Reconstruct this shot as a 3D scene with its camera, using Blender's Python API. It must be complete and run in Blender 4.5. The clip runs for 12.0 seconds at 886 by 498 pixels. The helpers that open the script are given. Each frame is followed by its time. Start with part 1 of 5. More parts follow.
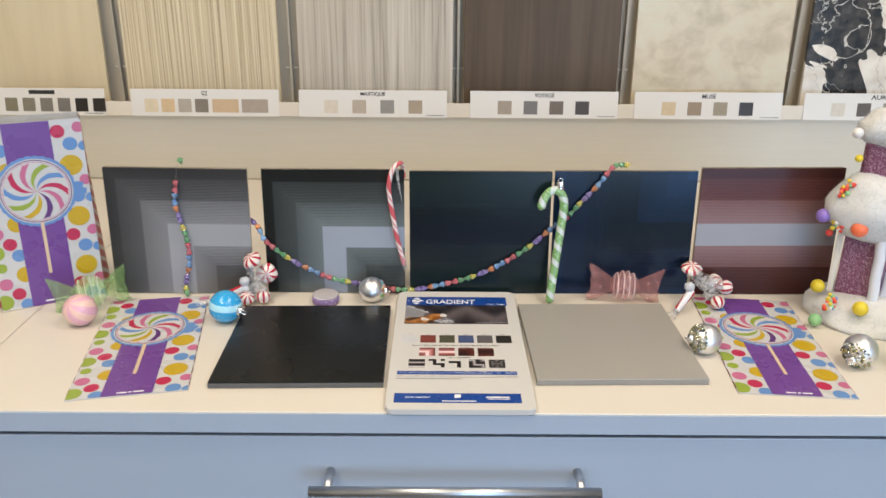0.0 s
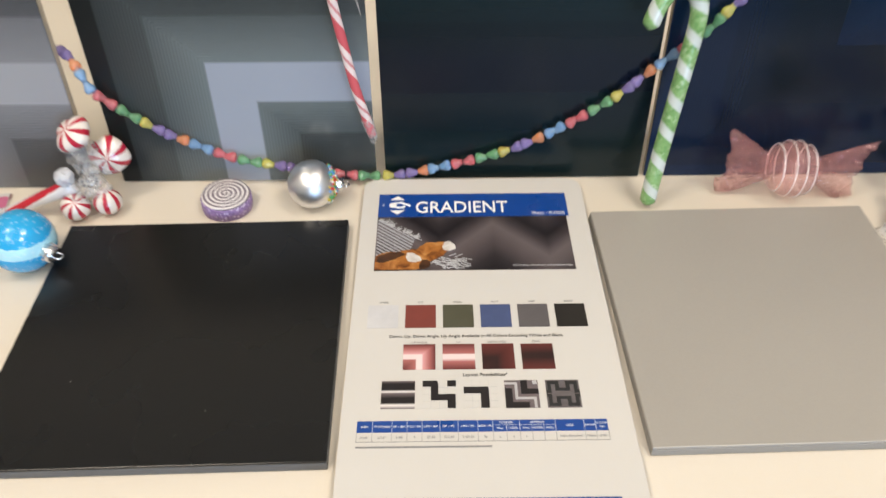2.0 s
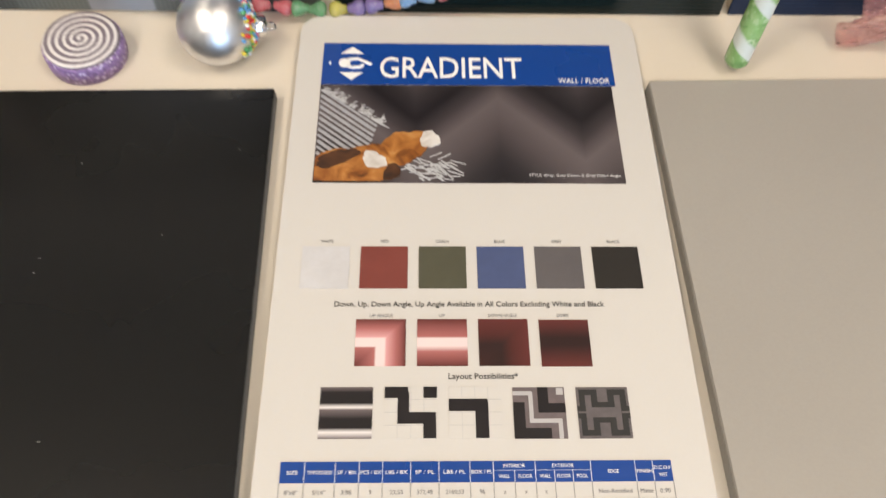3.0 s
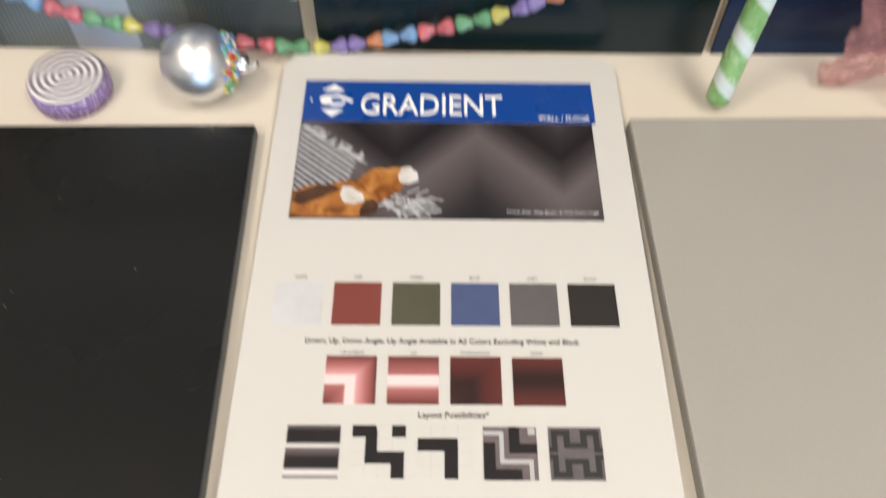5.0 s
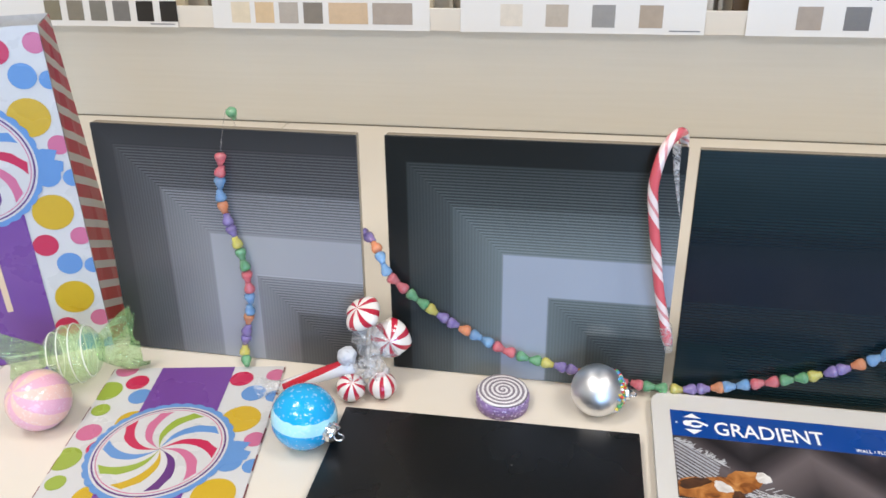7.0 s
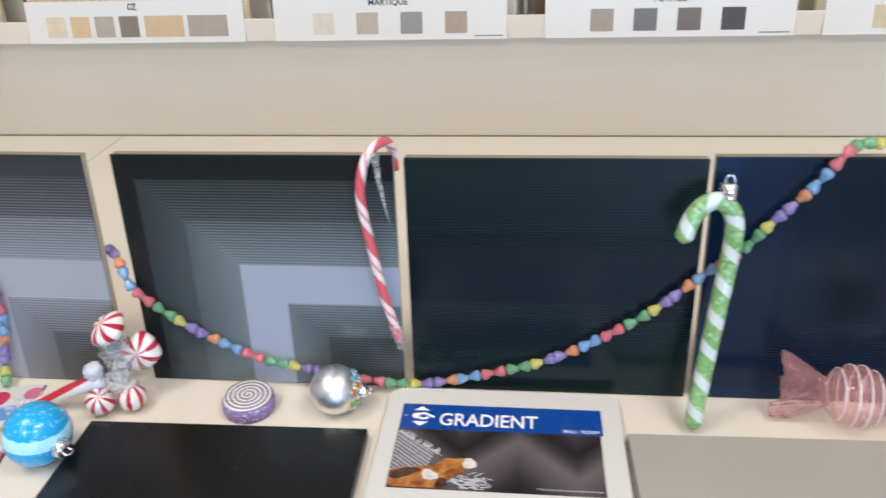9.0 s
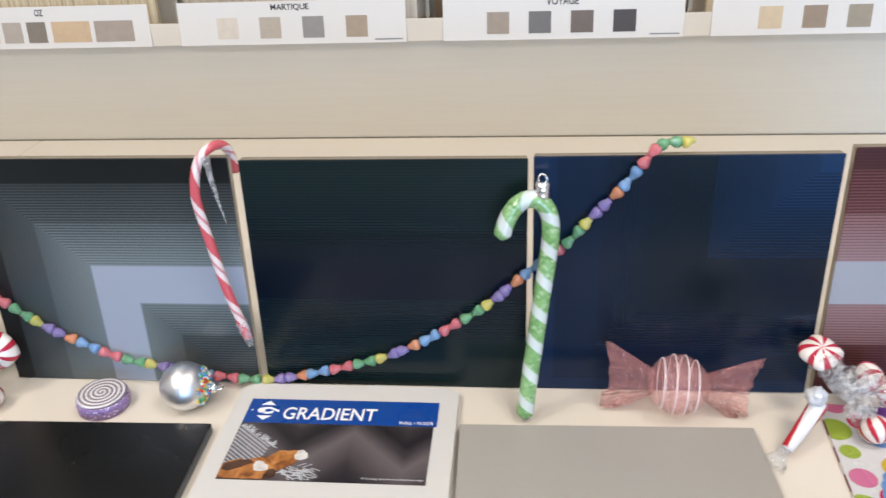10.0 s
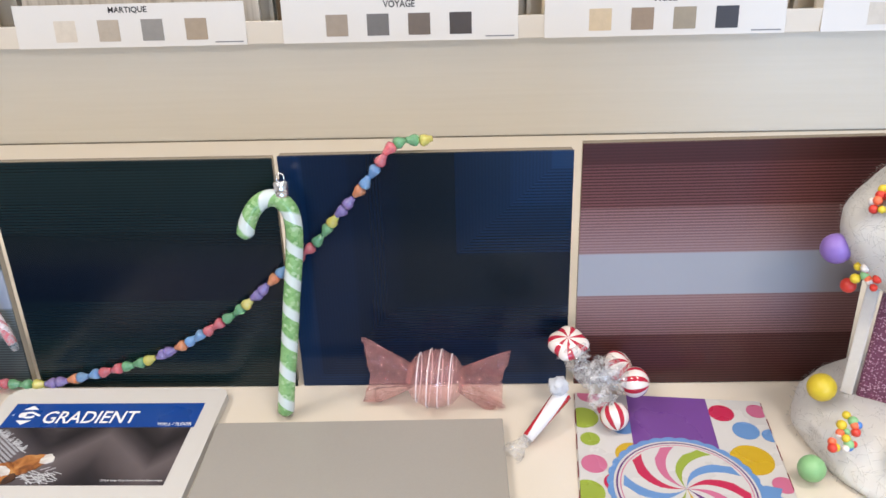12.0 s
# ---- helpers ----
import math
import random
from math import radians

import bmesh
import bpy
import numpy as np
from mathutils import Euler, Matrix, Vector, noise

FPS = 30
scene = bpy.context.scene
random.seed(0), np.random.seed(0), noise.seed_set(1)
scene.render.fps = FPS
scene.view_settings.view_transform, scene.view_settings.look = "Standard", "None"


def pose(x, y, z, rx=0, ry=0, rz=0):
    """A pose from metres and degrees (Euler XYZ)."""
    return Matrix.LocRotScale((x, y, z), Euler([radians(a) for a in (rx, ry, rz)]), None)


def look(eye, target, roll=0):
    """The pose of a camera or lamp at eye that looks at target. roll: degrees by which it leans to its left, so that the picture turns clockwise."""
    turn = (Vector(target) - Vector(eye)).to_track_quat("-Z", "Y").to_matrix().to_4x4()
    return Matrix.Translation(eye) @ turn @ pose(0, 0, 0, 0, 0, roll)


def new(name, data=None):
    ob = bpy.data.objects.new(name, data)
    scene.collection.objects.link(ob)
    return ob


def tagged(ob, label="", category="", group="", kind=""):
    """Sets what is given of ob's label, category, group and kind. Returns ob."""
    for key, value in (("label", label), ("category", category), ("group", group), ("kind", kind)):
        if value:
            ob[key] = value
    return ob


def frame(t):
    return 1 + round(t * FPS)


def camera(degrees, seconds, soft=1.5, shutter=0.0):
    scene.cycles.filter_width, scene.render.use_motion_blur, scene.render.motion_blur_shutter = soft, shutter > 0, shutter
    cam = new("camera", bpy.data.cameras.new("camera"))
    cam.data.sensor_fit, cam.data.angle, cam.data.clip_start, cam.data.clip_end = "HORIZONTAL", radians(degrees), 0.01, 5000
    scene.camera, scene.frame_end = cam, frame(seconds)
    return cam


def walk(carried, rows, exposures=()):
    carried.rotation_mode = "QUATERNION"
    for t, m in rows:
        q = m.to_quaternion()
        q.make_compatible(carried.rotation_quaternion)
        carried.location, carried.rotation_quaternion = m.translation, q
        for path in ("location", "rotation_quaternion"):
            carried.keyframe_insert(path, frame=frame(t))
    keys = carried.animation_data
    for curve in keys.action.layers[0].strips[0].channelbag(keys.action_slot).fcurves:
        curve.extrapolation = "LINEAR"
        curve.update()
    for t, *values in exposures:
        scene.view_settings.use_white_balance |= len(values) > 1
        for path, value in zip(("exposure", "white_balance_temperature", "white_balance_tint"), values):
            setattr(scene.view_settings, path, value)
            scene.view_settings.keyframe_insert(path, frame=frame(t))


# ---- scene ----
cam = camera(59.5, 12.0, shutter=0.4)
PATH = [
    (0, (-0.022, 0.082, 1.377), (-0.018, 1.94, 0.637), 0.4),
    (0.5, (-0.005, 0.157, 1.369), (-0.013, 1.987, 0.56), 0.5),
    (1, (-0.007, 0.27, 1.348), (-0.035, 2.049, 0.435), 0.6),
    (1.5, (-0.025, 0.458, 1.312), (-0.037, 2.126, 0.209), 0.2),
    (2, (-0.026, 0.62, 1.275), (-0.016, 2.086, -0.085), -0.3),
    (2.5, (-0.026, 0.73, 1.235), (0.002, 1.951, -0.349), 0.6),
    (3, (-0.022, 0.803, 1.187), (0.028, 1.792, -0.551), 2.6),
    (3.2, (-0.016, 0.821, 1.171), (0.021, 1.726, -0.613), 2.4),
    (4.0, (-0.009, 0.855, 1.145), (0.005, 1.635, -0.695), 1.8),
    (4.8, (-0.003, 0.824, 1.17), (0.011, 1.729, -0.614), 1.2),
    (5, (-0.007, 0.803, 1.184), (0.015, 1.881, -0.501), 1.5),
    (5.5, (-0.03, 0.734, 1.221), (-0.051, 2.285, -0.041), 1.2),
    (6, (-0.064, 0.689, 1.246), (-0.176, 2.389, 0.199), -0.1),
    (6.5, (-0.112, 0.648, 1.253), (-0.38, 2.39, 0.307), -0.7),
    (6.7, (-0.126, 0.637, 1.25), (-0.446, 2.386, 0.333), -1.0),
    (7.5, (-0.138, 0.634, 1.254), (-0.51, 2.374, 0.345), -1.8),
    (8.3, (-0.08, 0.637, 1.257), (-0.359, 2.398, 0.35), -2.3),
    (8.5, (-0.061, 0.641, 1.261), (-0.308, 2.4, 0.342), -2.2),
    (9, (0.015, 0.639, 1.263), (-0.198, 2.401, 0.341), -2.2),
    (9.5, (0.073, 0.635, 1.265), (-0.126, 2.398, 0.341), -2.4),
    (10, (0.122, 0.632, 1.266), (-0.06, 2.397, 0.345), -2.4),
    (10.5, (0.167, 0.63, 1.266), (0.008, 2.399, 0.347), -2.3),
    (11, (0.219, 0.627, 1.263), (0.09, 2.401, 0.348), -2.1),
    (11.5, (0.253, 0.629, 1.263), (0.155, 2.405, 0.349), -1.9),
    (12, (0.265, 0.632, 1.261), (0.19, 2.408, 0.345), -1.8),
]
EXPOSURES = [(0.0, -0.42, 6420, 10), (1.5, -0.36, 6300, 10), (2.2, -0.26, 6300, 10), (3.2, -0.30, 6500, 12), (5.0, -0.18, 6150, 10), (6.0, -0.14, 5760, 10), (8.3, -0.18, 5700, 10), (12.0, -0.16, 5950, 13)]
walk(cam, [(t, look(eye, target, roll)) for t, eye, target, roll in PATH], EXPOSURES)

# ---- world and lights ----
world = bpy.data.worlds.new("world")
scene.world = world
world.use_nodes = True
sky = world.node_tree.nodes.new("ShaderNodeTexSky")
sky.sky_type, sky.sun_disc = "NISHITA", False
sky.sun_elevation, sky.sun_rotation = radians(35), radians(200)
world.node_tree.links.new(sky.outputs[0], world.node_tree.nodes["Background"].inputs[0])
world.node_tree.nodes["Background"].inputs[1].default_value = 0.10


def area_lamp(name, m, width, depth, watts, colour):
    data = bpy.data.lights.new(name, "AREA")
    data.shape, data.size, data.size_y, data.energy, data.color = "RECTANGLE", width, depth, watts, colour
    ob = new(name, data)
    ob.matrix_world = m
    return ob


# daylight in the shop window behind the camera, warm panels in the ceiling
area_lamp("window_daylight", look((1.35, -2.86, 1.35), (1.15, 1.0, 1.0)), 2.1, 1.7, 95, (0.40, 0.65, 1.0))
for px, py in ((-0.85, 0.55), (0.80, 0.55), (-0.85, -0.7), (0.80, -0.7)):
    area_lamp("ceiling_panel_light", look((px, py, 2.66), (px, py, 0)), 0.55, 0.55, 20 if py > 0 else 29, (1.0, 0.86, 0.68))


# ---- materials ----
class Graph:
    """A node material, written as arithmetic."""

    def __init__(self, name):
        self.m = bpy.data.materials.new(name)
        self.m.use_nodes = True
        self.t = self.m.node_tree
        self.b = self.t.nodes["Principled BSDF"]

    def put(self, socket, value):
        if isinstance(value, bpy.types.NodeSocket):
            self.t.links.new(value, socket)
        elif isinstance(value, tuple) and len(value) == 3 and socket.type == "RGBA":
            socket.default_value = (*value, 1)
        else:
            socket.default_value = value

    def math(self, op, a, b=0.0, c=0.0):
        n = self.t.nodes.new("ShaderNodeMath")
        n.operation = op
        for i, v in enumerate((a, b, c)):
            self.put(n.inputs[i], v)
        return n.outputs[0]

    def mix(self, f, a, b, blend="MIX"):
        n = self.t.nodes.new("ShaderNodeMix")
        n.data_type, n.blend_type = "RGBA", blend
        self.put(n.inputs[0], f), self.put(n.inputs[6], a), self.put(n.inputs[7], b)
        return n.outputs[2]

    def coord(self, stretch=(1, 1, 1), uv=False):
        n = self.t.nodes.new("ShaderNodeTexCoord")
        p = self.t.nodes.new("ShaderNodeMapping")
        self.put(p.inputs[0], n.outputs["UV" if uv else "Object"])
        p.inputs["Scale"].default_value = stretch
        return p.outputs[0]

    def axes(self, vec):
        n = self.t.nodes.new("ShaderNodeSeparateXYZ")
        self.put(n.inputs[0], vec)
        return n.outputs

    def noise(self, scale, detail=4.0, vec=None, warp=0.0):
        n = self.t.nodes.new("ShaderNodeTexNoise")
        self.put(n.inputs["Vector"], vec if vec else self.coord())
        n.inputs["Scale"].default_value, n.inputs["Detail"].default_value, n.inputs["Distortion"].default_value = scale, detail, warp
        return n.outputs[0]

    def cells(self, scale, vec=None):
        n = self.t.nodes.new("ShaderNodeTexVoronoi")
        self.put(n.inputs["Vector"], vec if vec else self.coord())
        n.inputs["Scale"].default_value = scale
        return n.outputs

    def ramp(self, f, stops, kind="LINEAR"):
        n = self.t.nodes.new("ShaderNodeValToRGB")
        n.color_ramp.interpolation = kind
        e = n.color_ramp.elements
        while len(e) < len(stops):
            e.new(0.5)
        for el, (at, c) in zip(e, stops):
            el.position, el.color = at, (*c, 1) if isinstance(c, tuple) else (c, c, c, 1)
        self.put(n.inputs[0], f)
        return n.outputs[0]

    def relief(self, height, strength=0.3, depth=0.001):
        n = self.t.nodes.new("ShaderNodeBump")
        n.inputs["Strength"].default_value, n.inputs["Distance"].default_value = strength, depth
        self.put(n.inputs["Height"], height)
        self.put(self.b.inputs["Normal"], n.outputs[0])

    def done(self, colour, rough=0.5, metal=0.0, **more):
        self.put(self.b.inputs["Base Color"], colour)
        self.put(self.b.inputs["Roughness"], rough)
        self.put(self.b.inputs["Metallic"], metal)
        for key, value in more.items():
            self.put(self.b.inputs[key.replace("_", " ")], value)
        return self.m


def plain(name, rgb, rough=0.5, metal=0.0, fine=400, fine_by=0.06, broad=9, broad_by=0.06, bump=0.0, **more):
    g = Graph(name)
    a, b = g.noise(fine, 3), g.noise(broad, 4)
    k = g.math("ADD", g.math("MULTIPLY_ADD", a, 2 * fine_by, 1 - fine_by), g.math("MULTIPLY_ADD", b, 2 * broad_by, -broad_by))
    col = g.mix(1.0, rgb, k, "MULTIPLY")
    if bump:
        g.relief(a, bump, 0.0006)
    r = g.math("MULTIPLY_ADD", b, 0.12, max(rough - 0.06, 0.0)) if rough > 0.06 else rough
    return g.done(col, r, metal, **more)


def gradient_tile(name, mode, stops, lines, rough=0.15, lift=0.0, spec=0.30):
    """Stepped bands of fine printed lines; x across, z up from the lower edge. Corner bands nest round one corner of the tile."""
    g = Graph(name)
    x, y, z = g.axes(g.coord())
    u, v = g.math("MULTIPLY_ADD", x, 5.0, 0.5), g.math("MULTIPLY", z, 1 / 0.19)
    if mode == "rows":
        s = g.math("SUBTRACT", 1.0, v)
        level = 1.0
    else:
        up = g.math("SUBTRACT", 0.94 + lift, v) if mode == "lower_right" else g.math("ADD", v, 0.03)
        s = g.math("MINIMUM", u, up)
        level = g.math("MULTIPLY_ADD", g.math("LESS_THAN", up, u), 0.78, 0.22)
    bands = g.ramp(s, stops)
    edge = g.math("MULTIPLY_ADD", g.noise(220, 2, g.coord((1, 1, 6))), 0.14, 0.43)
    wave = g.math("GREATER_THAN", g.math("FRACT", g.math("MULTIPLY", s, 88.0)), edge)
    weight = g.math("MULTIPLY", g.ramp(s, lines), level)
    tint = g.math("MULTIPLY_ADD", g.math("MULTIPLY", g.math("SUBTRACT", wave, 0.5), weight), -0.78, 1.0)
    col = g.mix(1.0, bands, tint, "MULTIPLY")
    col = g.mix(1.0, col, g.math("MULTIPLY_ADD", g.noise(9, 2), 0.16, 0.92), "MULTIPLY")
    g.relief(wave, 0.06, 0.0002)
    return g.done(col, g.math("MULTIPLY_ADD", g.noise(7, 2), 0.08, rough), Specular_IOR_Level=spec)


def striped(name, a, b, along, round_, share=0.5, rough=0.18, third=None, **more):
    """Helical stripes on a tube or pinwheel stripes on a turned shape, by its u (metres along, or turn) and v."""
    g = Graph(name)
    u, v, w = g.axes(g.coord(uv=True))
    f = g.math("FRACT", g.math("ADD", g.math("MULTIPLY", u, along), g.math("MULTIPLY_ADD", v, round_, 100.0)))
    wob = g.math("MULTIPLY_ADD", g.noise(180, 2), 0.06, -0.03)
    f = g.math("ADD", f, wob)
    col = g.mix(g.math("GREATER_THAN", f, share), a, b)
    if third:
        col = g.mix(g.math("COMPARE", f, share * 0.5, 0.05), col, third)
    col = g.mix(1.0, col, g.math("MULTIPLY_ADD", g.noise(60, 4), 0.2, 0.9), "MULTIPLY")
    return g.done(col, rough, **more)


def clear(name, rgb, rough=0.08, through_=0.9, bump=0.0, ior=1.35, scale=120, alpha=1.0):
    g = Graph(name)
    n = g.noise(scale, 3)
    if bump:
        g.relief(n, bump, 0.002)
    col = g.mix(1.0, rgb, g.math("MULTIPLY_ADD", g.noise(40, 3), 0.16, 0.92), "MULTIPLY")
    return g.done(col, rough, Transmission_Weight=through_, IOR=ior, Alpha=alpha)


def tinted_film(name, rgb, thin, thick, scale, whiten=0.3):
    """Clear tinted plastic film: creases are denser than the smooth parts, and paler as painted highlights."""
    g = Graph(name)
    vec = g.coord()
    ridge = g.math("ABSOLUTE", g.math("SUBTRACT", g.noise(scale, 3, vec, 1.2), 0.5))
    crease = g.ramp(ridge, [(0.0, 1.0), (0.05, 0.35), (0.16, 0.0)])
    g.relief(g.noise(scale * 1.3, 3, vec, 0.8), 0.9, 0.003)
    col = g.mix(g.math("MULTIPLY", crease, whiten), rgb, (0.9, 0.88, 0.86))
    return g.done(col, 0.07, Alpha=g.math("MULTIPLY_ADD", crease, thick - thin, thin), Specular_IOR_Level=0.9)


def coral_film(name, rgb, depth, scale):
    """Thin clear coloured plastic: it tints what lies behind and glints on its creases, partly by painted pale colour.
    """
    g = Graph(name)
    vec = g.coord()
    ridge = g.math("ABSOLUTE", g.math("SUBTRACT", g.noise(scale, 3, vec, 1.2), 0.5))
    crease = g.ramp(ridge, [(0.0, 1.0), (0.04, 0.3), (0.12, 0.0)])
    g.relief(g.math("ADD", g.noise(scale * 1.3, 3, vec, 0.8), g.math("MULTIPLY", crease, 0.5)), 1.0, depth)
    g.put(g.b.inputs["Coat Normal"], g.b.inputs["Normal"].links[0].from_socket)
    col = g.mix(g.math("MULTIPLY", crease, 0.30), rgb, (0.95, 0.80, 0.78))
    return g.done(col, 0.06, Transmission_Weight=0.55, IOR=1.10, Alpha=g.math("MULTIPLY_ADD", crease, 0.34, 0.30), Coat_Weight=1.0, Coat_Roughness=0.05, Coat_IOR=1.7)


def glitter(name, rgb, sparkle, rough=0.35, scale=900):
    g = Graph(name)
    c = g.cells(scale)
    lit = g.math("GREATER_THAN", g.axes(c[1])[0], 0.88)
    col = g.mix(lit, g.mix(g.axes(c[1])[1], tuple(k * 0.55 for k in rgb), rgb), sparkle)
    g.relief(c[0], 0.5, 0.001)
    return g.done(col, rough, g.math("MULTIPLY", lit, 0.6))


WHITE_PAINT = plain("white_laminate", (0.74, 0.72, 0.68), 0.34, fine=700, fine_by=0.02, broad=4, broad_by=0.04)
CREAM_TOP = plain("cream_worktop_laminate", (0.69, 0.635, 0.55), 0.30, fine=900, fine_by=0.025, broad=5, broad_by=0.04, bump=0.02)
# white laminate; the blue cast of the window daylight is mixed into its colour
DRAWER = plain("daylit_white_laminate", (0.40, 0.46, 0.55), 0.42, fine=700, fine_by=0.02, broad=4, broad_by=0.03)
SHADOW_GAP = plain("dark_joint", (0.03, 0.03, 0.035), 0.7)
WALL = plain("wall_paint", (0.66, 0.62, 0.55), 0.8, fine=300, fine_by=0.03, broad=2, broad_by=0.05, bump=0.05)
CEILING = plain("ceiling_paint", (0.75, 0.73, 0.70), 0.9, fine=200, fine_by=0.04, broad=1, broad_by=0.04)
FLOOR = plain("floor_tile", (0.16, 0.145, 0.125), 0.4, fine=80, fine_by=0.1, broad=2, broad_by=0.1)
STEEL = plain("brushed_steel", (0.55, 0.56, 0.58), 0.34, 1.0, fine=600, fine_by=0.08, broad=30, broad_by=0.05)
CHROME = plain("chrome", (0.85, 0.85, 0.86), 0.10, 1.0, fine_by=0.02, broad_by=0.02)
GLASS = clear("window_glass", (0.95, 0.97, 0.97), 0.02, 1.0, ior=1.45)
WIRE = plain("black_wire", (0.02, 0.02, 0.02), 0.4)


def back_panel_material():
    g = Graph("beige_laminate_panel")
    streak = g.noise(6, 4, g.coord((1, 1, 30)))
    col = g.ramp(streak, [(0.3, (0.705, 0.680, 0.608)), (0.7, (0.728, 0.704, 0.636))])
    col = g.mix(1.0, col, g.math("MULTIPLY_ADD", g.noise(3, 3), 0.10, 0.95), "MULTIPLY")
    g.relief(streak, 0.03, 0.0005)
    return g.done(col, 0.33)


PANEL = back_panel_material()
RACK_BACK = plain("taupe_rack_back", (0.47, 0.40, 0.30), 0.5, fine=300, fine_by=0.04, broad=6, broad_by=0.06)
RACK_GREY = plain("grey_rack_side", (0.40, 0.36, 0.29), 0.45, fine=300, fine_by=0.04, broad=6, broad_by=0.06)
CARD_WHITE = plain("white_card", (0.60, 0.585, 0.56), 0.45, fine=900, fine_by=0.015, broad=7, broad_by=0.025)
LABEL_WHITE = plain("white_label_card", (0.70, 0.68, 0.65), 0.45, fine=900, fine_by=0.015, broad=7, broad_by=0.025)
INK = plain("black_ink", (0.02, 0.02, 0.02), 0.5)
GREY_INK = plain("grey_ink", (0.22, 0.22, 0.23), 0.5)
WHITE_INK = plain("white_ink", (0.85, 0.85, 0.85), 0.4)
BLUE_INK = plain("blue_print", (0.008, 0.055, 0.28), 0.28, fine_by=0.02, broad=12, broad_by=0.08)


def stone(name, a, b, c, stretch, scale, warp=0.6, rough=0.35, fine=0.12):
    g = Graph(name)
    vec = g.coord(stretch)
    f = g.noise(scale, 6, vec, warp)
    h = g.noise(scale * 4.5, 5, vec, warp * 0.5)
    mixed = g.math("ADD", g.math("MULTIPLY", f, 0.65), g.math("MULTIPLY", h, 0.35))
    col = g.ramp(mixed, [(0.36, a), (0.5, b), (0.64, c)])
    col = g.mix(1.0, col, g.math("MULTIPLY_ADD", g.noise(500, 2), 2 * fine, 1 - fine), "MULTIPLY")
    return g.done(col, rough, Specular_IOR_Level=0.35)


def marble():
    g = Graph("black_and_white_marble")
    vec = g.coord()
    big = g.noise(3.8, 4, vec, 1.3)
    patch = g.math("GREATER_THAN", big, 0.48)
    vein = g.math("LESS_THAN", g.math("ABSOLUTE", g.math("SUBTRACT", g.noise(11, 4, vec, 1.2), 0.5)), g.math("MULTIPLY", g.noise(12, 3), 0.016))
    black = g.ramp(g.noise(45, 5), [(0.4, (0.012, 0.010, 0.008)), (0.75, (0.09, 0.075, 0.06))])
    white = g.ramp(g.noise(25, 5), [(0.35, (0.62, 0.56, 0.48)), (0.6, (0.78, 0.73, 0.65))])
    col = g.mix(patch, g.mix(g.math("MULTIPLY", vein, 0.7), black, white), g.mix(g.math("MULTIPLY", vein, 0.25), white, black))
    return g.done(col, 0.2)


SAMPLE_MATERIALS = {
    "pale": stone("pale_beige_porcelain", (0.553, 0.459, 0.295), (0.628, 0.527, 0.352), (0.684, 0.577, 0.396), (6, 1, 0.6), 1.2, 0.3, 0.3, 0.03),
    "reeded": stone("streaked_cream_porcelain", (0.289, 0.22, 0.132), (0.59, 0.484, 0.326), (0.688, 0.641, 0.459), (170, 1, 0.8), 1.5, 0.10, 0.5, 0.12),
    "travertine": stone("grey_vein_cut_porcelain", (0.267, 0.227, 0.18), (0.465, 0.412, 0.337), (0.581, 0.523, 0.442), (34, 1, 0.7), 1.6, 0.8, 0.35, 0.05),
    "umber": stone("dark_brown_vein_porcelain", (0.065, 0.039, 0.018), (0.086, 0.054, 0.026), (0.109, 0.072, 0.037), (14, 1, 0.5), 1.8, 0.5, 0.45, 0.04),
    "ivory": stone("ivory_marble_porcelain", (0.477, 0.401, 0.276), (0.619, 0.536, 0.39), (0.619, 0.59, 0.444), (1, 1, 1.2), 7, 1.0, 0.3, 0.02),
    "marble": marble(),
}
TILE_EDGE = plain("biscuit_tile_edge", (0.42, 0.36, 0.27), 0.75, fine=900, fine_by=0.12, broad=30, broad_by=0.1, bump=0.15)
BLACK_TILE = plain("matt_black_porcelain", (0.0050, 0.0049, 0.0047), 0.27, fine=900, fine_by=0.12, broad=10, broad_by=0.18, bump=0.03, Specular_IOR_Level=0.44)
BLACK_EDGE = plain("dark_grey_tile_edge", (0.105, 0.105, 0.105), 0.6, fine=800, fine_by=0.12, broad=20, broad_by=0.1, bump=0.1)
GREY_TILE = plain("matt_greige_porcelain", (0.345, 0.325, 0.295), 0.36, fine=900, fine_by=0.04, broad=8, broad_by=0.05, bump=0.04)
GREY_EDGE = plain("greige_tile_edge", (0.27, 0.255, 0.23), 0.65, fine=800, fine_by=0.10, broad=20, broad_by=0.08, bump=0.1)

def steps(*bands):
    """Ramp stops for (start, colour at the start, colour at the end) bands with sharp borders."""
    out = []
    for (a, c0, c1), nxt in zip(bands, [b[0] for b in bands[1:]] + [1.0]):
        out += [(a, c0), (max(nxt - 0.004, a + 0.001), c1)]
    return out


def grey(k, tint=(1.0, 1.02, 1.08)):
    return tuple(k * t for t in tint)


GREEN_TINT = (0.90, 1.05, 1.08)
CORNER_LINES = [(0.0, 0.0), (0.07, 0.0), (0.09, 0.8), (0.22, 1.0), (0.40, 0.55), (0.42, 0.0), (0.575, 0.0), (0.59, 0.55), (0.78, 0.85), (1.0, 0.8)]
ROW_LINES = [(0.0, 0.2), (0.09, 0.3), (0.10, 0.95), (0.25, 0.85), (0.43, 0.35), (0.44, 0.0), (0.605, 0.0), (0.61, 0.35), (0.77, 0.75), (1.0, 0.7)]
DARK_LINES = [(0.0, 0.2), (0.09, 0.55), (0.30, 0.6), (0.45, 0.2), (0.60, 0.2), (0.70, 0.4), (1.0, 0.4)]
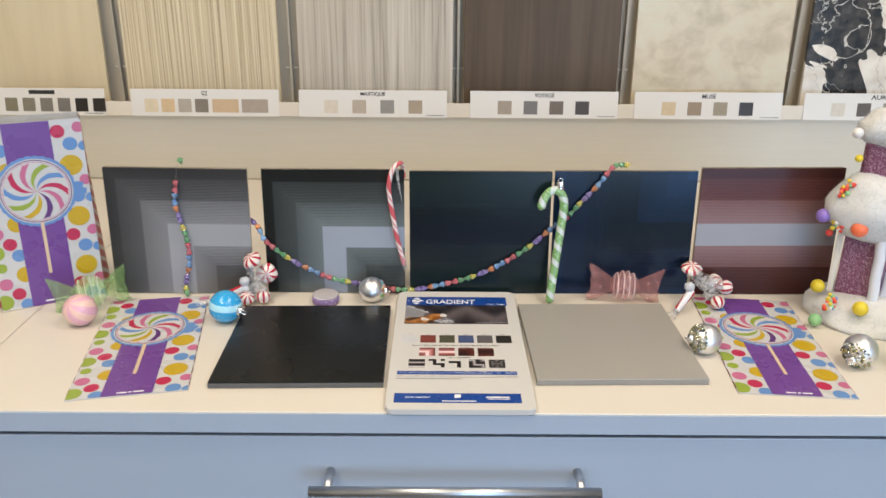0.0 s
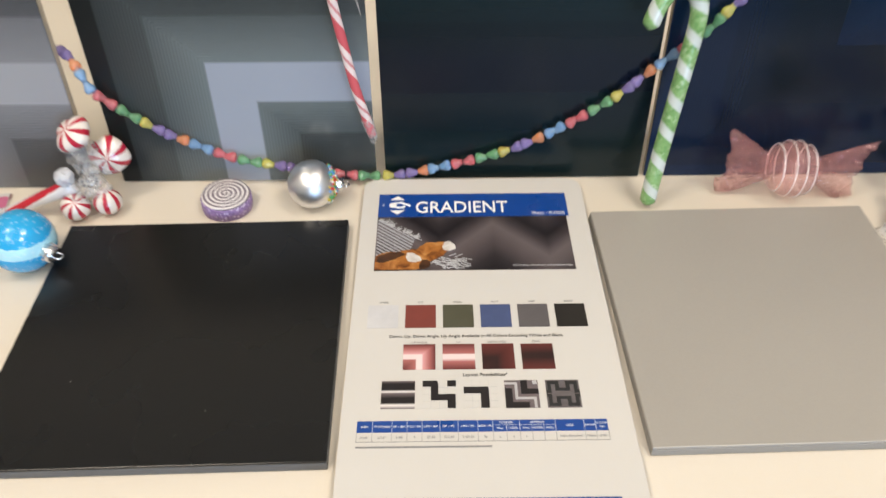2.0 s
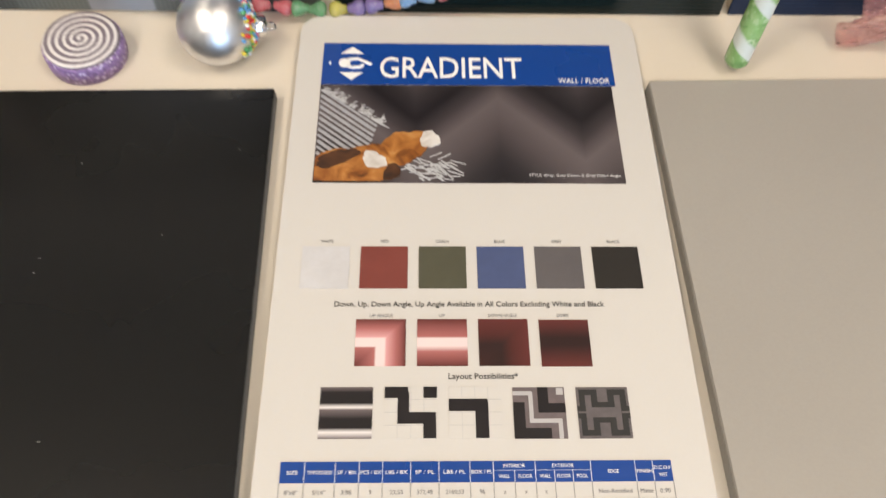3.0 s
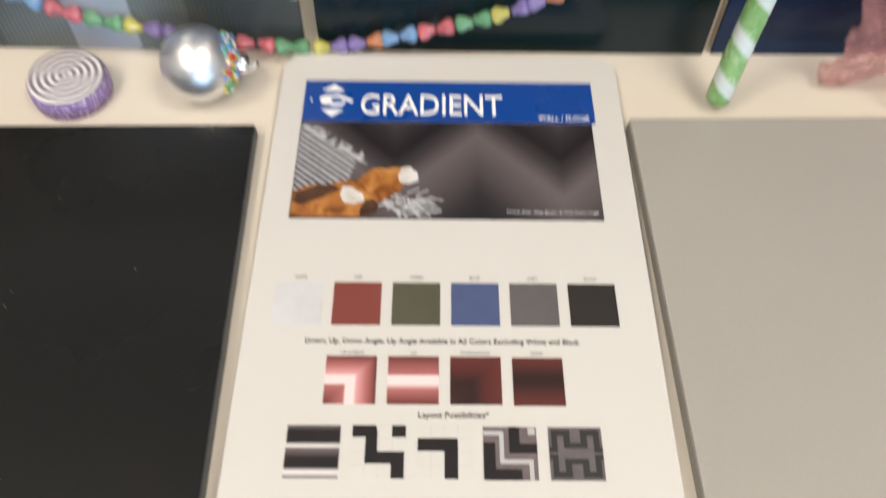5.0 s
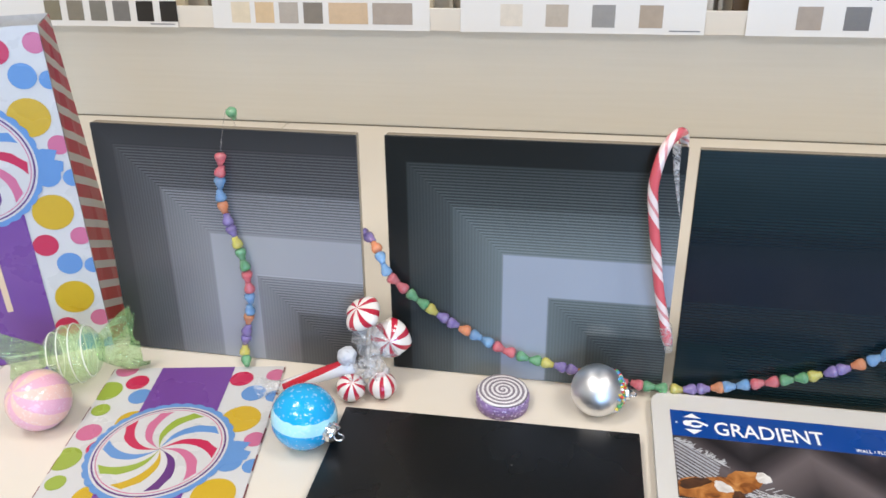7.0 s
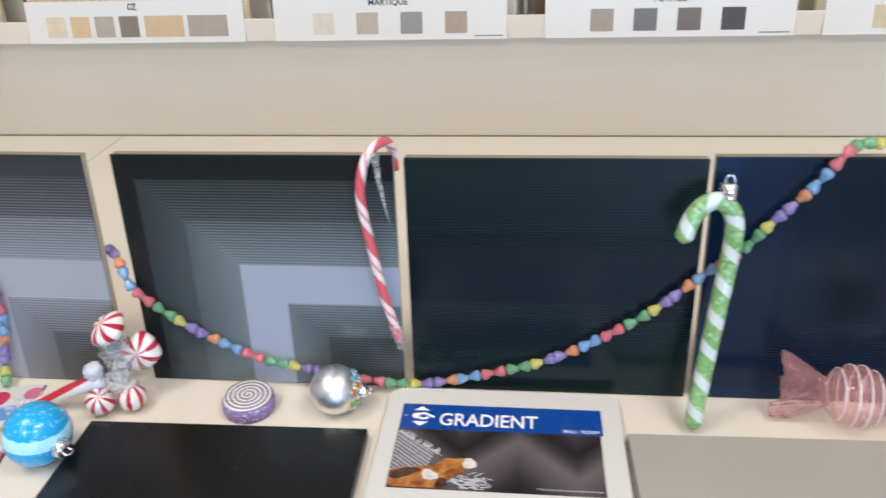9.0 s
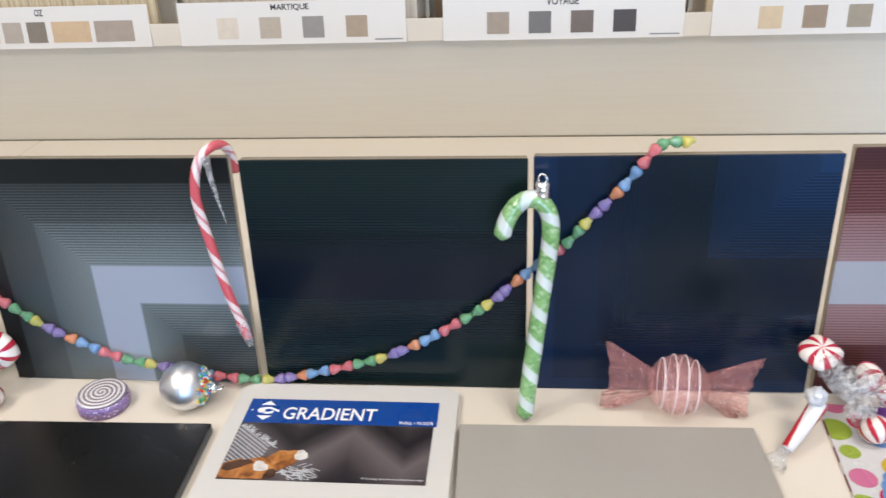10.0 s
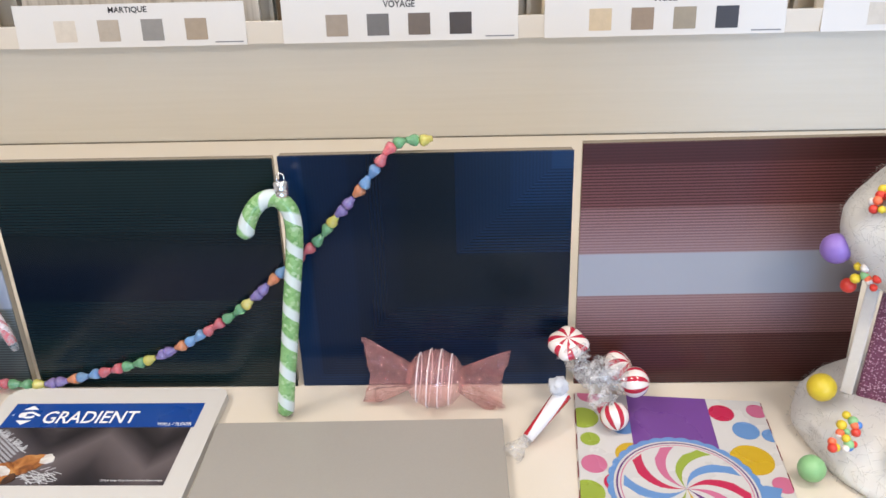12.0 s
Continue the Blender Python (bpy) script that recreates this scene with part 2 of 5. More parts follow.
TILE_LOOKS = [
    gradient_tile("grey_stepped_tile", "lower_right", steps((0, grey(0.030), grey(0.040)), (0.085, grey(0.054), grey(0.086)), (0.245, grey(0.140), grey(0.21)), (0.42, grey(0.31), grey(0.31)), (0.59, grey(0.20), grey(0.13)), (0.74, grey(0.085), grey(0.06))), CORNER_LINES, lift=0.028),
    gradient_tile("green_stepped_tile", "lower_right", steps((0, grey(0.011, GREEN_TINT), grey(0.013, GREEN_TINT)), (0.08, grey(0.034, GREEN_TINT), grey(0.062, GREEN_TINT)), (0.237, grey(0.085, GREEN_TINT), grey(0.17, GREEN_TINT)), (0.417, (0.31, 0.34, 0.40), (0.31, 0.34, 0.40)), (0.58, grey(0.15, GREEN_TINT), grey(0.085, GREEN_TINT)), (0.72, grey(0.055, GREEN_TINT), grey(0.035, GREEN_TINT))), CORNER_LINES),
    gradient_tile("dark_green_tile", "rows", steps((0, (0.0055, 0.0130, 0.0140), (0.0055, 0.0130, 0.0145)), (0.093, (0.0070, 0.0155, 0.0170), (0.0048, 0.0115, 0.0150)), (0.33, (0.0036, 0.0085, 0.0115), (0.0022, 0.0060, 0.0120)), (0.46, (0.0018, 0.0052, 0.0125), (0.0018, 0.0052, 0.0125)), (0.61, (0.0030, 0.0085, 0.0145), (0.0045, 0.0110, 0.0150)), (0.78, (0.0050, 0.0122, 0.0145), (0.0055, 0.0130, 0.0140))), DARK_LINES),
    gradient_tile("navy_stepped_tile", "upper_right", steps((0, (0.0042, 0.0149, 0.0450), (0.0042, 0.0149, 0.0450)), (0.084, (0.0024, 0.0098, 0.0300), (0.0022, 0.0086, 0.0263)), (0.24, (0.0018, 0.0071, 0.0213), (0.0013, 0.0055, 0.0137)), (0.41, (0.0013, 0.0051, 0.0106), (0.0013, 0.0051, 0.0106)), (0.60, (0.0020, 0.0083, 0.0238), (0.0031, 0.0124, 0.0350)), (0.79, (0.0037, 0.0144, 0.0425), (0.0050, 0.0178, 0.0525)), (0.925, (0.0068, 0.0242, 0.0725), (0.0068, 0.0242, 0.0725))), [(0.0, 0.3), (0.08, 0.7), (0.35, 0.7), (0.42, 0.1), (0.58, 0.1), (0.61, 1.0), (0.90, 1.0), (0.93, 0.1), (1.0, 0.1)]),
    gradient_tile("maroon_banded_tile", "rows", steps((0, (0.050, 0.0170, 0.0165), (0.054, 0.0185, 0.0180)), (0.093, (0.082, 0.030, 0.0295), (0.105, 0.042, 0.041)), (0.256, (0.165, 0.085, 0.085), (0.235, 0.150, 0.155)), (0.437, (0.305, 0.315, 0.350), (0.305, 0.315, 0.350)), (0.609, (0.225, 0.140, 0.142), (0.145, 0.075, 0.073)), (0.78, (0.070, 0.027, 0.025), (0.046, 0.0150, 0.0140))), ROW_LINES),
]

PAPER = plain("glossy_white_paper", (0.56, 0.555, 0.55), 0.28, fine=500, fine_by=0.02, broad=25, broad_by=0.04, bump=0.02)
PURPLE = plain("purple_print", (0.150, 0.055, 0.265), 0.28, fine=500, fine_by=0.02, broad=25, broad_by=0.06)
DOTS = {
    "red": plain("raspberry_print", (0.46, 0.022, 0.075), 0.28, fine_by=0.02),
    "pink": plain("rose_print", (0.5040, 0.1376, 0.2520), 0.28, fine_by=0.02),
    "yellow": plain("mustard_print", (0.5208, 0.3440, 0.0126), 0.28, fine_by=0.02),
    "green": plain("lime_print", (0.2772, 0.3612, 0.0420), 0.28, fine_by=0.02),
    "blue": plain("sky_blue_print", (0.125, 0.255, 0.52), 0.28, fine_by=0.02),
    "plum": plain("plum_print", (0.1092, 0.0344, 0.1680), 0.28, fine_by=0.02),
}
STICK = plain("tan_print", (0.66, 0.50, 0.34), 0.35, fine_by=0.03)


# ---- mesh helpers ----
def link_mesh(name, bm, material, smooth=False):
    me = bpy.data.meshes.new(name)
    bm.normal_update()
    bm.to_mesh(me)
    bm.free()
    for mt in material if isinstance(material, (list, tuple)) else [material]:
        me.materials.append(mt)
    if smooth:
        for p in me.polygons:
            p.use_smooth = True
    return new(name, me)


def part(name, bm, material, parent, label="", smooth=False, at=None):
    ob = link_mesh(name, bm, material, smooth)
    ob.parent = parent
    if at is not None:
        ob.matrix_basis = at
    return tagged(ob, label)


def thing(name, m, label, category, group="", kind=""):
    ob = new(name)
    ob.empty_display_size = 0.02
    ob.matrix_basis = m
    return tagged(ob, label, category, group, kind)


def setting(name, bm, material, label="", smooth=False):
    return tagged(link_mesh(name, bm, material, smooth), label, "", "", "structure")


def box(bm, x0, x1, y0, y1, z0, z1, bevel=0.0, mat=0, seg=2):
    r = bmesh.ops.create_cube(bm, size=1.0)
    vs = r["verts"]
    for v in vs:
        v.co = ((x0 + x1) / 2 + v.co.x * (x1 - x0), (y0 + y1) / 2 + v.co.y * (y1 - y0), (z0 + z1) / 2 + v.co.z * (z1 - z0))
    fs = {f for v in vs for f in v.link_faces}
    for f in fs:
        f.material_index = mat
    if bevel:
        es = list({e for v in vs for e in v.link_edges})
        bmesh.ops.bevel(bm, geom=es, offset=bevel, segments=seg, affect="EDGES", profile=0.5)
    return bm


def cube(*a, **k):
    return box(bmesh.new(), *a, **k)


def sheet(bm, pts, z0, z1, mat=0):
    """An upright-sided flat piece with the outline pts (x, y)."""
    lo, hi = [bm.verts.new((x, y, z0)) for x, y in pts], [bm.verts.new((x, y, z1)) for x, y in pts]
    n = len(pts)
    fs = [bm.faces.new(hi)] + [bm.faces.new((lo[i], lo[(i + 1) % n], hi[(i + 1) % n], hi[i])) for i in range(n)]
    for f in fs:
        f.material_index = mat
    return bm


def ring_points(cx, cy, r, n=32, a0=0.0):
    return [(cx + r * math.cos(a0 + 2 * math.pi * i / n), cy + r * math.sin(a0 + 2 * math.pi * i / n)) for i in range(n)]


def rounded(x0, x1, y0, y1, r, n=6):
    pts = []
    for cx, cy, a in ((x1 - r, y1 - r, 0), (x0 + r, y1 - r, 90), (x0 + r, y0 + r, 180), (x1 - r, y0 + r, 270)):
        pts += [(cx + r * math.cos(radians(a + 90 * i / n)), cy + r * math.sin(radians(a + 90 * i / n))) for i in range(n + 1)]
    return pts


def lathe(bm, profile, n=24, m=Matrix.Identity(4), mat=0, wobble=None):
    """A turned shape about z from (radius, height) pairs; u goes round, v along."""
    uv = bm.loops.layers.uv.verify()
    rows = []
    for k, (r, z) in enumerate(profile):
        row = []
        for i in range(n):
            a = 2 * math.pi * i / n
            rr = r * (wobble(a, k) if wobble else 1)
            row.append(bm.verts.new(m @ Vector((rr * math.cos(a), rr * math.sin(a), z))))
        rows.append(row)
    q = len(profile) - 1
    for k in range(q):
        for i in range(n):
            j = (i + 1) % n
            f = bm.faces.new((rows[k][i], rows[k][j], rows[k + 1][j], rows[k + 1][i]))
            f.material_index, f.smooth = mat, True
            for lp, (a, b) in zip(f.loops, ((i, k), (i + 1, k), (i + 1, k + 1), (i, k + 1))):
                lp[uv].uv = (a / n, b / q)
    if profile[0][0] > 1e-5:
        bm.faces.new(rows[0][::-1]).material_index = mat
    if profile[-1][0] > 1e-5:
        bm.faces.new(rows[-1]).material_index = mat
    return bm


def ball(bm, c, r, n=20, squash=1.0, m=None, mat=0, wobble=None):
    prof = [(max(r * math.sin(math.pi * k / 14), 1e-6), -r * squash * math.cos(math.pi * k / 14)) for k in range(15)]
    return lathe(bm, prof, n, Matrix.Translation(c) @ (m if m else Matrix.Identity(4)), mat, wobble)


def tube(bm, pts, radius, n=12, mat=0, cap=True):
    """A tube along pts; u is metres along it, v goes round. radius: a number or a function of 0..1."""
    uv = bm.loops.layers.uv.verify()
    pts = [Vector(p) for p in pts]
    rows, d, dist, side = [], 0.0, [0.0], None
    for a, b in zip(pts, pts[1:]):
        d += (b - a).length
        dist.append(d)
    for i, p in enumerate(pts):
        t = (pts[min(i + 1, len(pts) - 1)] - pts[max(i - 1, 0)]).normalized()
        if side is None:
            side = t.orthogonal().normalized()
        side = (side - t * side.dot(t)).normalized()
        up = t.cross(side)
        r = radius(dist[i] / d) if callable(radius) else radius
        rows.append([bm.verts.new(p + r * (math.cos(2 * math.pi * k / n) * side + math.sin(2 * math.pi * k / n) * up)) for k in range(n)])
    for i in range(len(pts) - 1):
        for k in range(n):
            j = (k + 1) % n
            f = bm.faces.new((rows[i][k], rows[i][j], rows[i + 1][j], rows[i + 1][k]))
            f.smooth, f.material_index = True, mat
            for lp, (a, b) in zip(f.loops, ((i, k), (i, k + 1), (i + 1, k + 1), (i + 1, k))):
                lp[uv].uv = (dist[a], b / n)
    if cap:
        bm.faces.new(rows[0][::-1]).material_index = mat
        bm.faces.new(rows[-1]).material_index = mat
    return bm


def curve_through(pts, steps=10):
    """A smooth line through pts."""
    p = [Vector(q) for q in pts]
    p = [2 * p[0] - p[1]] + p + [2 * p[-1] - p[-2]]
    out = []
    for i in range(1, len(p) - 2):
        for k in range(steps):
            t = k / steps
            out.append(0.5 * (2 * p[i] + (p[i + 1] - p[i - 1]) * t + (2 * p[i - 1] - 5 * p[i] + 4 * p[i + 1] - p[i + 2]) * t * t + (3 * p[i] - p[i - 1] - 3 * p[i + 1] + p[i + 2]) * t ** 3))
    return out + [p[-2]]


def frame_to(direction, at):
    """A pose at a place whose z axis points along direction."""
    return Matrix.Translation(at) @ Vector(direction).to_track_quat("Z", "Y").to_matrix().to_4x4()


def lettering(text, parent, x, y, width, height, material, at=Matrix.Identity(4), depth=0.00015, bold=0.02):
    """Built-in letters as a mesh, fitted into width and height from the lower left corner (x, y) on the plane of at."""
    cu = bpy.data.curves.new("lettering", "FONT")
    cu.body, cu.extrude, cu.resolution_u, cu.offset = text, 0.02, 3, bold
    tmp = bpy.data.objects.new("lettering", cu)
    scene.collection.objects.link(tmp)
    bpy.context.view_layer.update()
    me = bpy.data.meshes.new_from_object(tmp.evaluated_get(bpy.context.evaluated_depsgraph_get()))
    bpy.data.objects.remove(tmp)
    co = np.array([v.co[:] for v in me.vertices])
    lo, hi = co.min(0), co.max(0)
    for v in me.vertices:
        v.co = (x + (v.co.x - lo[0]) / (hi[0] - lo[0]) * width, y + (v.co.y - lo[1]) / (hi[1] - lo[1]) * height, depth * (v.co.z - lo[2]) / (hi[2] - lo[2]))
    me.materials.clear()
    me.materials.append(material)
    ob = new("lettering", me)
    ob.parent = parent
    ob.matrix_basis = at
    return ob


# ---- the room ----
TOP = 0.9
setting("floor", cube(-2.6, 2.6, -3.0, 1.9, -0.1, 0), FLOOR)
setting("ceiling", cube(-2.6, 2.6, -3.0, 1.9, 2.7, 2.8), CEILING)
setting("wall_north", cube(-2.6, 2.6, 1.78, 1.9, 0, 2.7), WALL)
setting("wall_west", cube(-2.72, -2.6, -3.0, 1.9, 0, 2.7), WALL)
setting("wall_east", cube(2.6, 2.72, -3.0, 1.9, 0, 2.7), WALL)
south = bmesh.new()
box(south, -2.6, -0.8, -3.12, -3.0, 0, 2.7)
box(south, 2.45, 2.6, -3.12, -3.0, 0, 2.7)
box(south, -0.8, 2.45, -3.12, -3.0, 0, 0.45)
box(south, -0.8, 2.45, -3.12, -3.0, 2.25, 2.7)
setting("wall_south", south, WALL)
win = thing("window_1", pose(0, -3.06, 0), "large shop window with a plain white frame", "window", kind="structure")
wf = bmesh.new()
box(wf, -0.8, 2.45, -0.03, 0.03, 0.45, 0.50)
box(wf, -0.8, 2.45, -0.03, 0.03, 2.20, 2.25)
for fx in (-0.8, 0.80, 2.40):
    box(wf, fx, fx + 0.05, -0.029, 0.029, 0.50, 2.20)
part("window_frame", wf, WHITE_PAINT, win)
pane = part("pane", cube(-0.75, 2.40, -0.004, 0.004, 0.50, 2.20), GLASS, win)
pane.visible_shadow = False

# ---- counter, backboard and sample rack ----
unit_left, unit_right = -0.577, 0.577


def drawer_unit(x0, x1, with_handle):
    u = thing("drawer_unit", pose((x0 + x1) / 2, 0, 0), "white laminate drawer cabinet under the cream worktop", "cabinet", "display counter units")
    w = (x1 - x0) / 2
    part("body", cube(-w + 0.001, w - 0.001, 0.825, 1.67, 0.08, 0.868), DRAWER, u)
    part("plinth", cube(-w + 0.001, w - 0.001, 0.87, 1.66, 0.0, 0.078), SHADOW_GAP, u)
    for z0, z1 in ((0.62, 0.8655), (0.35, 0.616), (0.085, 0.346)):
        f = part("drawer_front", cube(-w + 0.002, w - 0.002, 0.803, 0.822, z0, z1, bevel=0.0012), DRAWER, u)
        if with_handle:
            zb = z1 - 0.0455
            h = part("handle", tube(bmesh.new(), [(-0.1645, 0.766, zb), (0.1535, 0.766, zb)], 0.006, 16), STEEL, f, "brushed steel bar handle")
            for hx in (-0.145, 0.133):
                part("handle_post", tube(bmesh.new(), [(hx, 0.803, zb), (hx, 0.769, zb)], 0.0048, 14), STEEL, f, "short steel handle post")
    return u


drawer_unit(unit_left, unit_right, True)
drawer_unit(unit_left - 1.155, unit_left - 0.001, False)
drawer_unit(unit_right + 0.001, unit_right + 1.155, False)
for x0, x1 in ((unit_left, 1.73), (-1.73, unit_left - 0.0012)):
    w = thing("worktop", pose(0, 0, 0), "cream laminate worktop with a pale front edge", "worktop", "worktop slabs")
    part("slab", cube(x0, x1, 0.7985, 1.675, 0.874, TOP, bevel=0.001), CREAM_TOP, w)
    # same laminate as the drawers, bluish daylight included in the colour
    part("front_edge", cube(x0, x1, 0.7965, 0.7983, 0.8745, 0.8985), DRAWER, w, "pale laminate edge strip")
    part("core", cube(x0 + 0.001, x1 - 0.001, 0.806, 1.67, 0.8685, 0.8738), SHADOW_GAP, w, "dark joint under the slab")

rack = thing("sample_rack", pose(0, 0, 0), "beige and taupe tile display rack standing behind the worktop", "display rack")
sloped = cube(-1.73, 1.73, 1.676, 1.70, 0.9015, 1.056)
for v in sloped.verts:
    if v.co.z > 1.0:
        v.co.y -= 0.060
part("back_panel", sloped, PANEL, rack, "beige laminate front panel")
part("foot_rail", cube(-1.73, 1.73, 1.6775, 1.70, 0.78, 0.9012), RACK_GREY, rack, "recessed grey rail under the panel")
part("shelf", cube(-1.73, 1.73, 1.613, 1.701, 1.057, 1.066), WHITE_PAINT, rack, "white shelf that carries the samples")
part("lip", cube(-1.73, 1.73, 1.609, 1.6125, 1.050, 1.078, bevel=0.0008), CREAM_TOP, rack, "low cream lip along the shelf edge")
part("backing", cube(-1.73, 1.73, 1.674, 1.684, 1.067, 1.75), RACK_BACK, rack, "taupe back board")
for lx in (-0.670, -0.326, 0.009, 0.341, 0.679):
    d = part("divider", cube(lx - 0.0025, lx + 0.0025, 1.660, 1.6735, 1.067, 1.7), RACK_GREY, rack, "thin grey divider")
    part("cross_strip", cube(lx - 0.012, lx + 0.012, 1.671, 1.6735, 1.135, 1.138), CREAM_TOP, rack, "pale cross strip")

BOARD_ROWS = [
    ("pale", ["#7b7460", "#7d7668", "#77736a", "#726f6b", "#24201b", "#24201b"], None),
    ("reeded", ["#d2c4aa", "#c9b08c", "#aaa196", "#7e766b"], "OZ"),
    ("travertine", ["#cfc6b8", "#b0a596", "#8d8a86", "#a1927f"], "MARTIQUE"),
    ("umber", ["#9c8f80", "#6f6c69", "#6c6055", "#463d36"], "VOYAGE"),
    ("ivory", ["#c9b696", "#93806a", "#968b76", "#36302f"], "MUSE"),
    ("marble", ["#c9c2b6", "#5a524b", "#8d857a", "#40393a"], "AUR"),
]


def hexed(h):
    v = [int(h[i:i + 2], 16) / 255 for i in (1, 3, 5)]
    return tuple((c / 12.92 if c < 0.04045 else ((c + 0.055) / 1.055) ** 2.4) for c in v)


swatch_cache = {}


def swatch_material(h):
    if h not in swatch_cache:
        swatch_cache[h] = plain("swatch_print", hexed(h), 0.45, fine=500, fine_by=0.05, broad=90, broad_by=0.12)
    return swatch_cache[h]


SAMPLE_X = (-0.8430, -0.4980, -0.1545, 0.1730, 0.5090, 0.8490)
LABEL_X = (-0.8330, -0.4900, -0.1590, 0.1790, 0.5030, 0.8380)
for (kind_, swatches, word), cx, lx in zip(BOARD_ROWS, SAMPLE_X, LABEL_X):
    s = thing("tile_sample", pose(cx, 1.640, 1.0665, -2.6), "large porcelain floor tile sample leaning in the rack", "tile sample", "large samples in the rack")
    s["label"] = {"pale": "pale beige polished porcelain tile sample leaning in the rack", "reeded": "cream porcelain sample with fine vertical streaks", "travertine": "grey vein-cut stone look porcelain sample", "umber": "dark brown veined porcelain sample in the rack", "ivory": "ivory marble look porcelain tile sample", "marble": "black and white bold marble porcelain sample"}[kind_]
    part("tile_face", cube(-0.1525, 0.1525, 0, 0.0085, 0, 0.45, bevel=0.0007), SAMPLE_MATERIALS[kind_], s)
    lean = 7.0
    lab = thing("sample_label", pose(lx, 1.606, 1.0503, -lean, 0, 0) @ Matrix.Diagonal((1.017, 1, 1, 1)), "white printed card with small colour swatches on the rack lip", "label card", "label cards on the rack")
    part("card", cube(-0.1435, 0.1435, -0.0006, 0.0006, 0, 0.0525, bevel=0.0002, seg=1), LABEL_WHITE, lab)
    up = pose(0, -0.0007, 0, 90, 0, 0)
    if word:
        wide = {"OZ": 0.0115, "MARTIQUE": 0.048, "VOYAGE": 0.0385, "MUSE": 0.0265, "AUR": 0.030}[word]
        lettering(word, lab, -wide / 2, 0.0405, wide, 0.0085, INK, up)
    else:
        part("name_bar", cube(-0.002, 0.048, -0.0010, -0.0007, 0.041, 0.0485), INK, lab, "illegible printed name")
    if kind_ == "pale":
        spots = [(-0.05 + 0.034 * i, 0.024) for i in range(6)]
    elif kind_ == "reeded":
        spots = [(-0.117 + 0.0325 * i, 0.0255) for i in range(4)]
    else:
        pitch = 0.0545 if kind_ == "travertine" else 0.0502
        spots = [(-0.0945 + 0.0045 * (kind_ != "travertine") + pitch * i, 0.0268) for i in range(4)]
    for (sx, sw), h in zip(spots, swatches):
        part("swatch", cube(sx, sx + sw, -0.0010, -0.0007, 0.0075, 0.0335), swatch_material(h), lab)
    if kind_ == "reeded":
        part("swatch", cube(0.014, 0.065, -0.0010, -0.0007, 0.0075, 0.0335), swatch_material("#c4ab8c"), lab)
        part("swatch", cube(0.071, 0.122, -0.0010, -0.0007, 0.0075, 0.0335), swatch_material("#a2968a"), lab)
    else:
        part("small_print", cube(0.104, 0.139, -0.0009, -0.0007, 0.0035, 0.0050), GREY_INK, lab, "line of illegible small print")

# ---- the five leaning tiles ----
TILE_W = 0.1985
# darker copy of the biscuit edge: the dim light on the tile tops, as colour
TOP_EDGE = plain("shaded_biscuit_edge", (0.24, 0.205, 0.155), 0.8, fine=900, fine_by=0.12, broad=40, broad_by=0.12, bump=0.15)
TILE_SPOTS = [
    (-0.3915, 1.099, 0.5, -3.9, "grey porcelain tile with stepped bands, leaning upright"),
    (-0.1735, 1.105, 0.0, -3.9, "green-grey porcelain tile with stepped corner bands"),
    (0.0320, 1.1055, 0.0, -3.9, "very dark green porcelain tile leaning upright"),
    (0.2350, 1.1065, -0.3, -3.6, "navy blue porcelain tile with stepped corner bands"),
    (0.4395, 1.1075, -0.5, -3.2, "maroon porcelain tile with pink and grey horizontal bands"),
]
for (tx, ty, roll_, lean_, label_), look_, TILE_H in zip(TILE_SPOTS, TILE_LOOKS, (0.1838, 0.1818, 0.1800, 0.1818, 0.1872)):
    t_ = thing("upright_tile", pose(tx, ty, TOP + 0.0006, lean_, roll_, 0), label_, "tile", "row of upright tiles")
    part("glaze", cube(-TILE_W / 2, TILE_W / 2, 0, 0.002, 0, TILE_H, bevel=0.0006), look_, t_)
    part("tile_body", cube(-TILE_W / 2 + 0.0006, TILE_W / 2 - 0.0006, 0.0021, 0.0085, 0.0006, TILE_H - 0.0004, bevel=0.0005), TILE_EDGE, t_, "unglazed biscuit coloured body")
    part("top_edge", cube(-TILE_W / 2 + 0.0008, TILE_W / 2 - 0.0008, 0.0023, 0.0083, TILE_H - 0.0003, TILE_H - 0.0001), TOP_EDGE, t_, "unglazed tan top edge, shade painted into its colour")
    st = thing("plate_stand", pose(tx, ty + 0.018, TOP, 0, 0, 0), "small black wire stand behind an upright tile", "stand", "wire stands")
    for sx in (-0.035, 0.035):
        part("wire", tube(bmesh.new(), curve_through([(sx, 0.006, 0.100), (sx, 0.001, 0.03), (sx, 0.002, 0.0016), (sx, 0.05, 0.0016), (sx, 0.075, 0.0016)], 5), 0.0014, 8), WIRE, st)
    part("cross_wire", tube(bmesh.new(), [(-0.035, 0.0755, 0.0016), (0.035, 0.0755, 0.0016)], 0.0014, 8), WIRE, st)

# ---- the two flat tiles ----
flat = thing("flat_tile", pose(-0.1895, 0.9460, TOP, 0, 0, 1.1), "matt black square porcelain tile lying on the worktop", "tile", "flat tiles")
part("tile_body", cube(-0.1, 0.1, -0.1, 0.1, 0.0003, 0.0066, bevel=0.0008), BLACK_EDGE, flat, "dark grey edge")
part("glaze", cube(-0.0998, 0.0998, -0.0998, 0.0998, 0.0067, 0.0083, bevel=0.0006), BLACK_TILE, flat)
dust = bmesh.new()
rnd = random.Random(11)
for i in range(9):
    bmesh.ops.create_icosphere(dust, subdivisions=1, radius=rnd.uniform(0.0002, 0.00038), matrix=Matrix.Translation((rnd.uniform(-0.07, 0.09), rnd.uniform(-0.09, 0.07), 0.0085)))
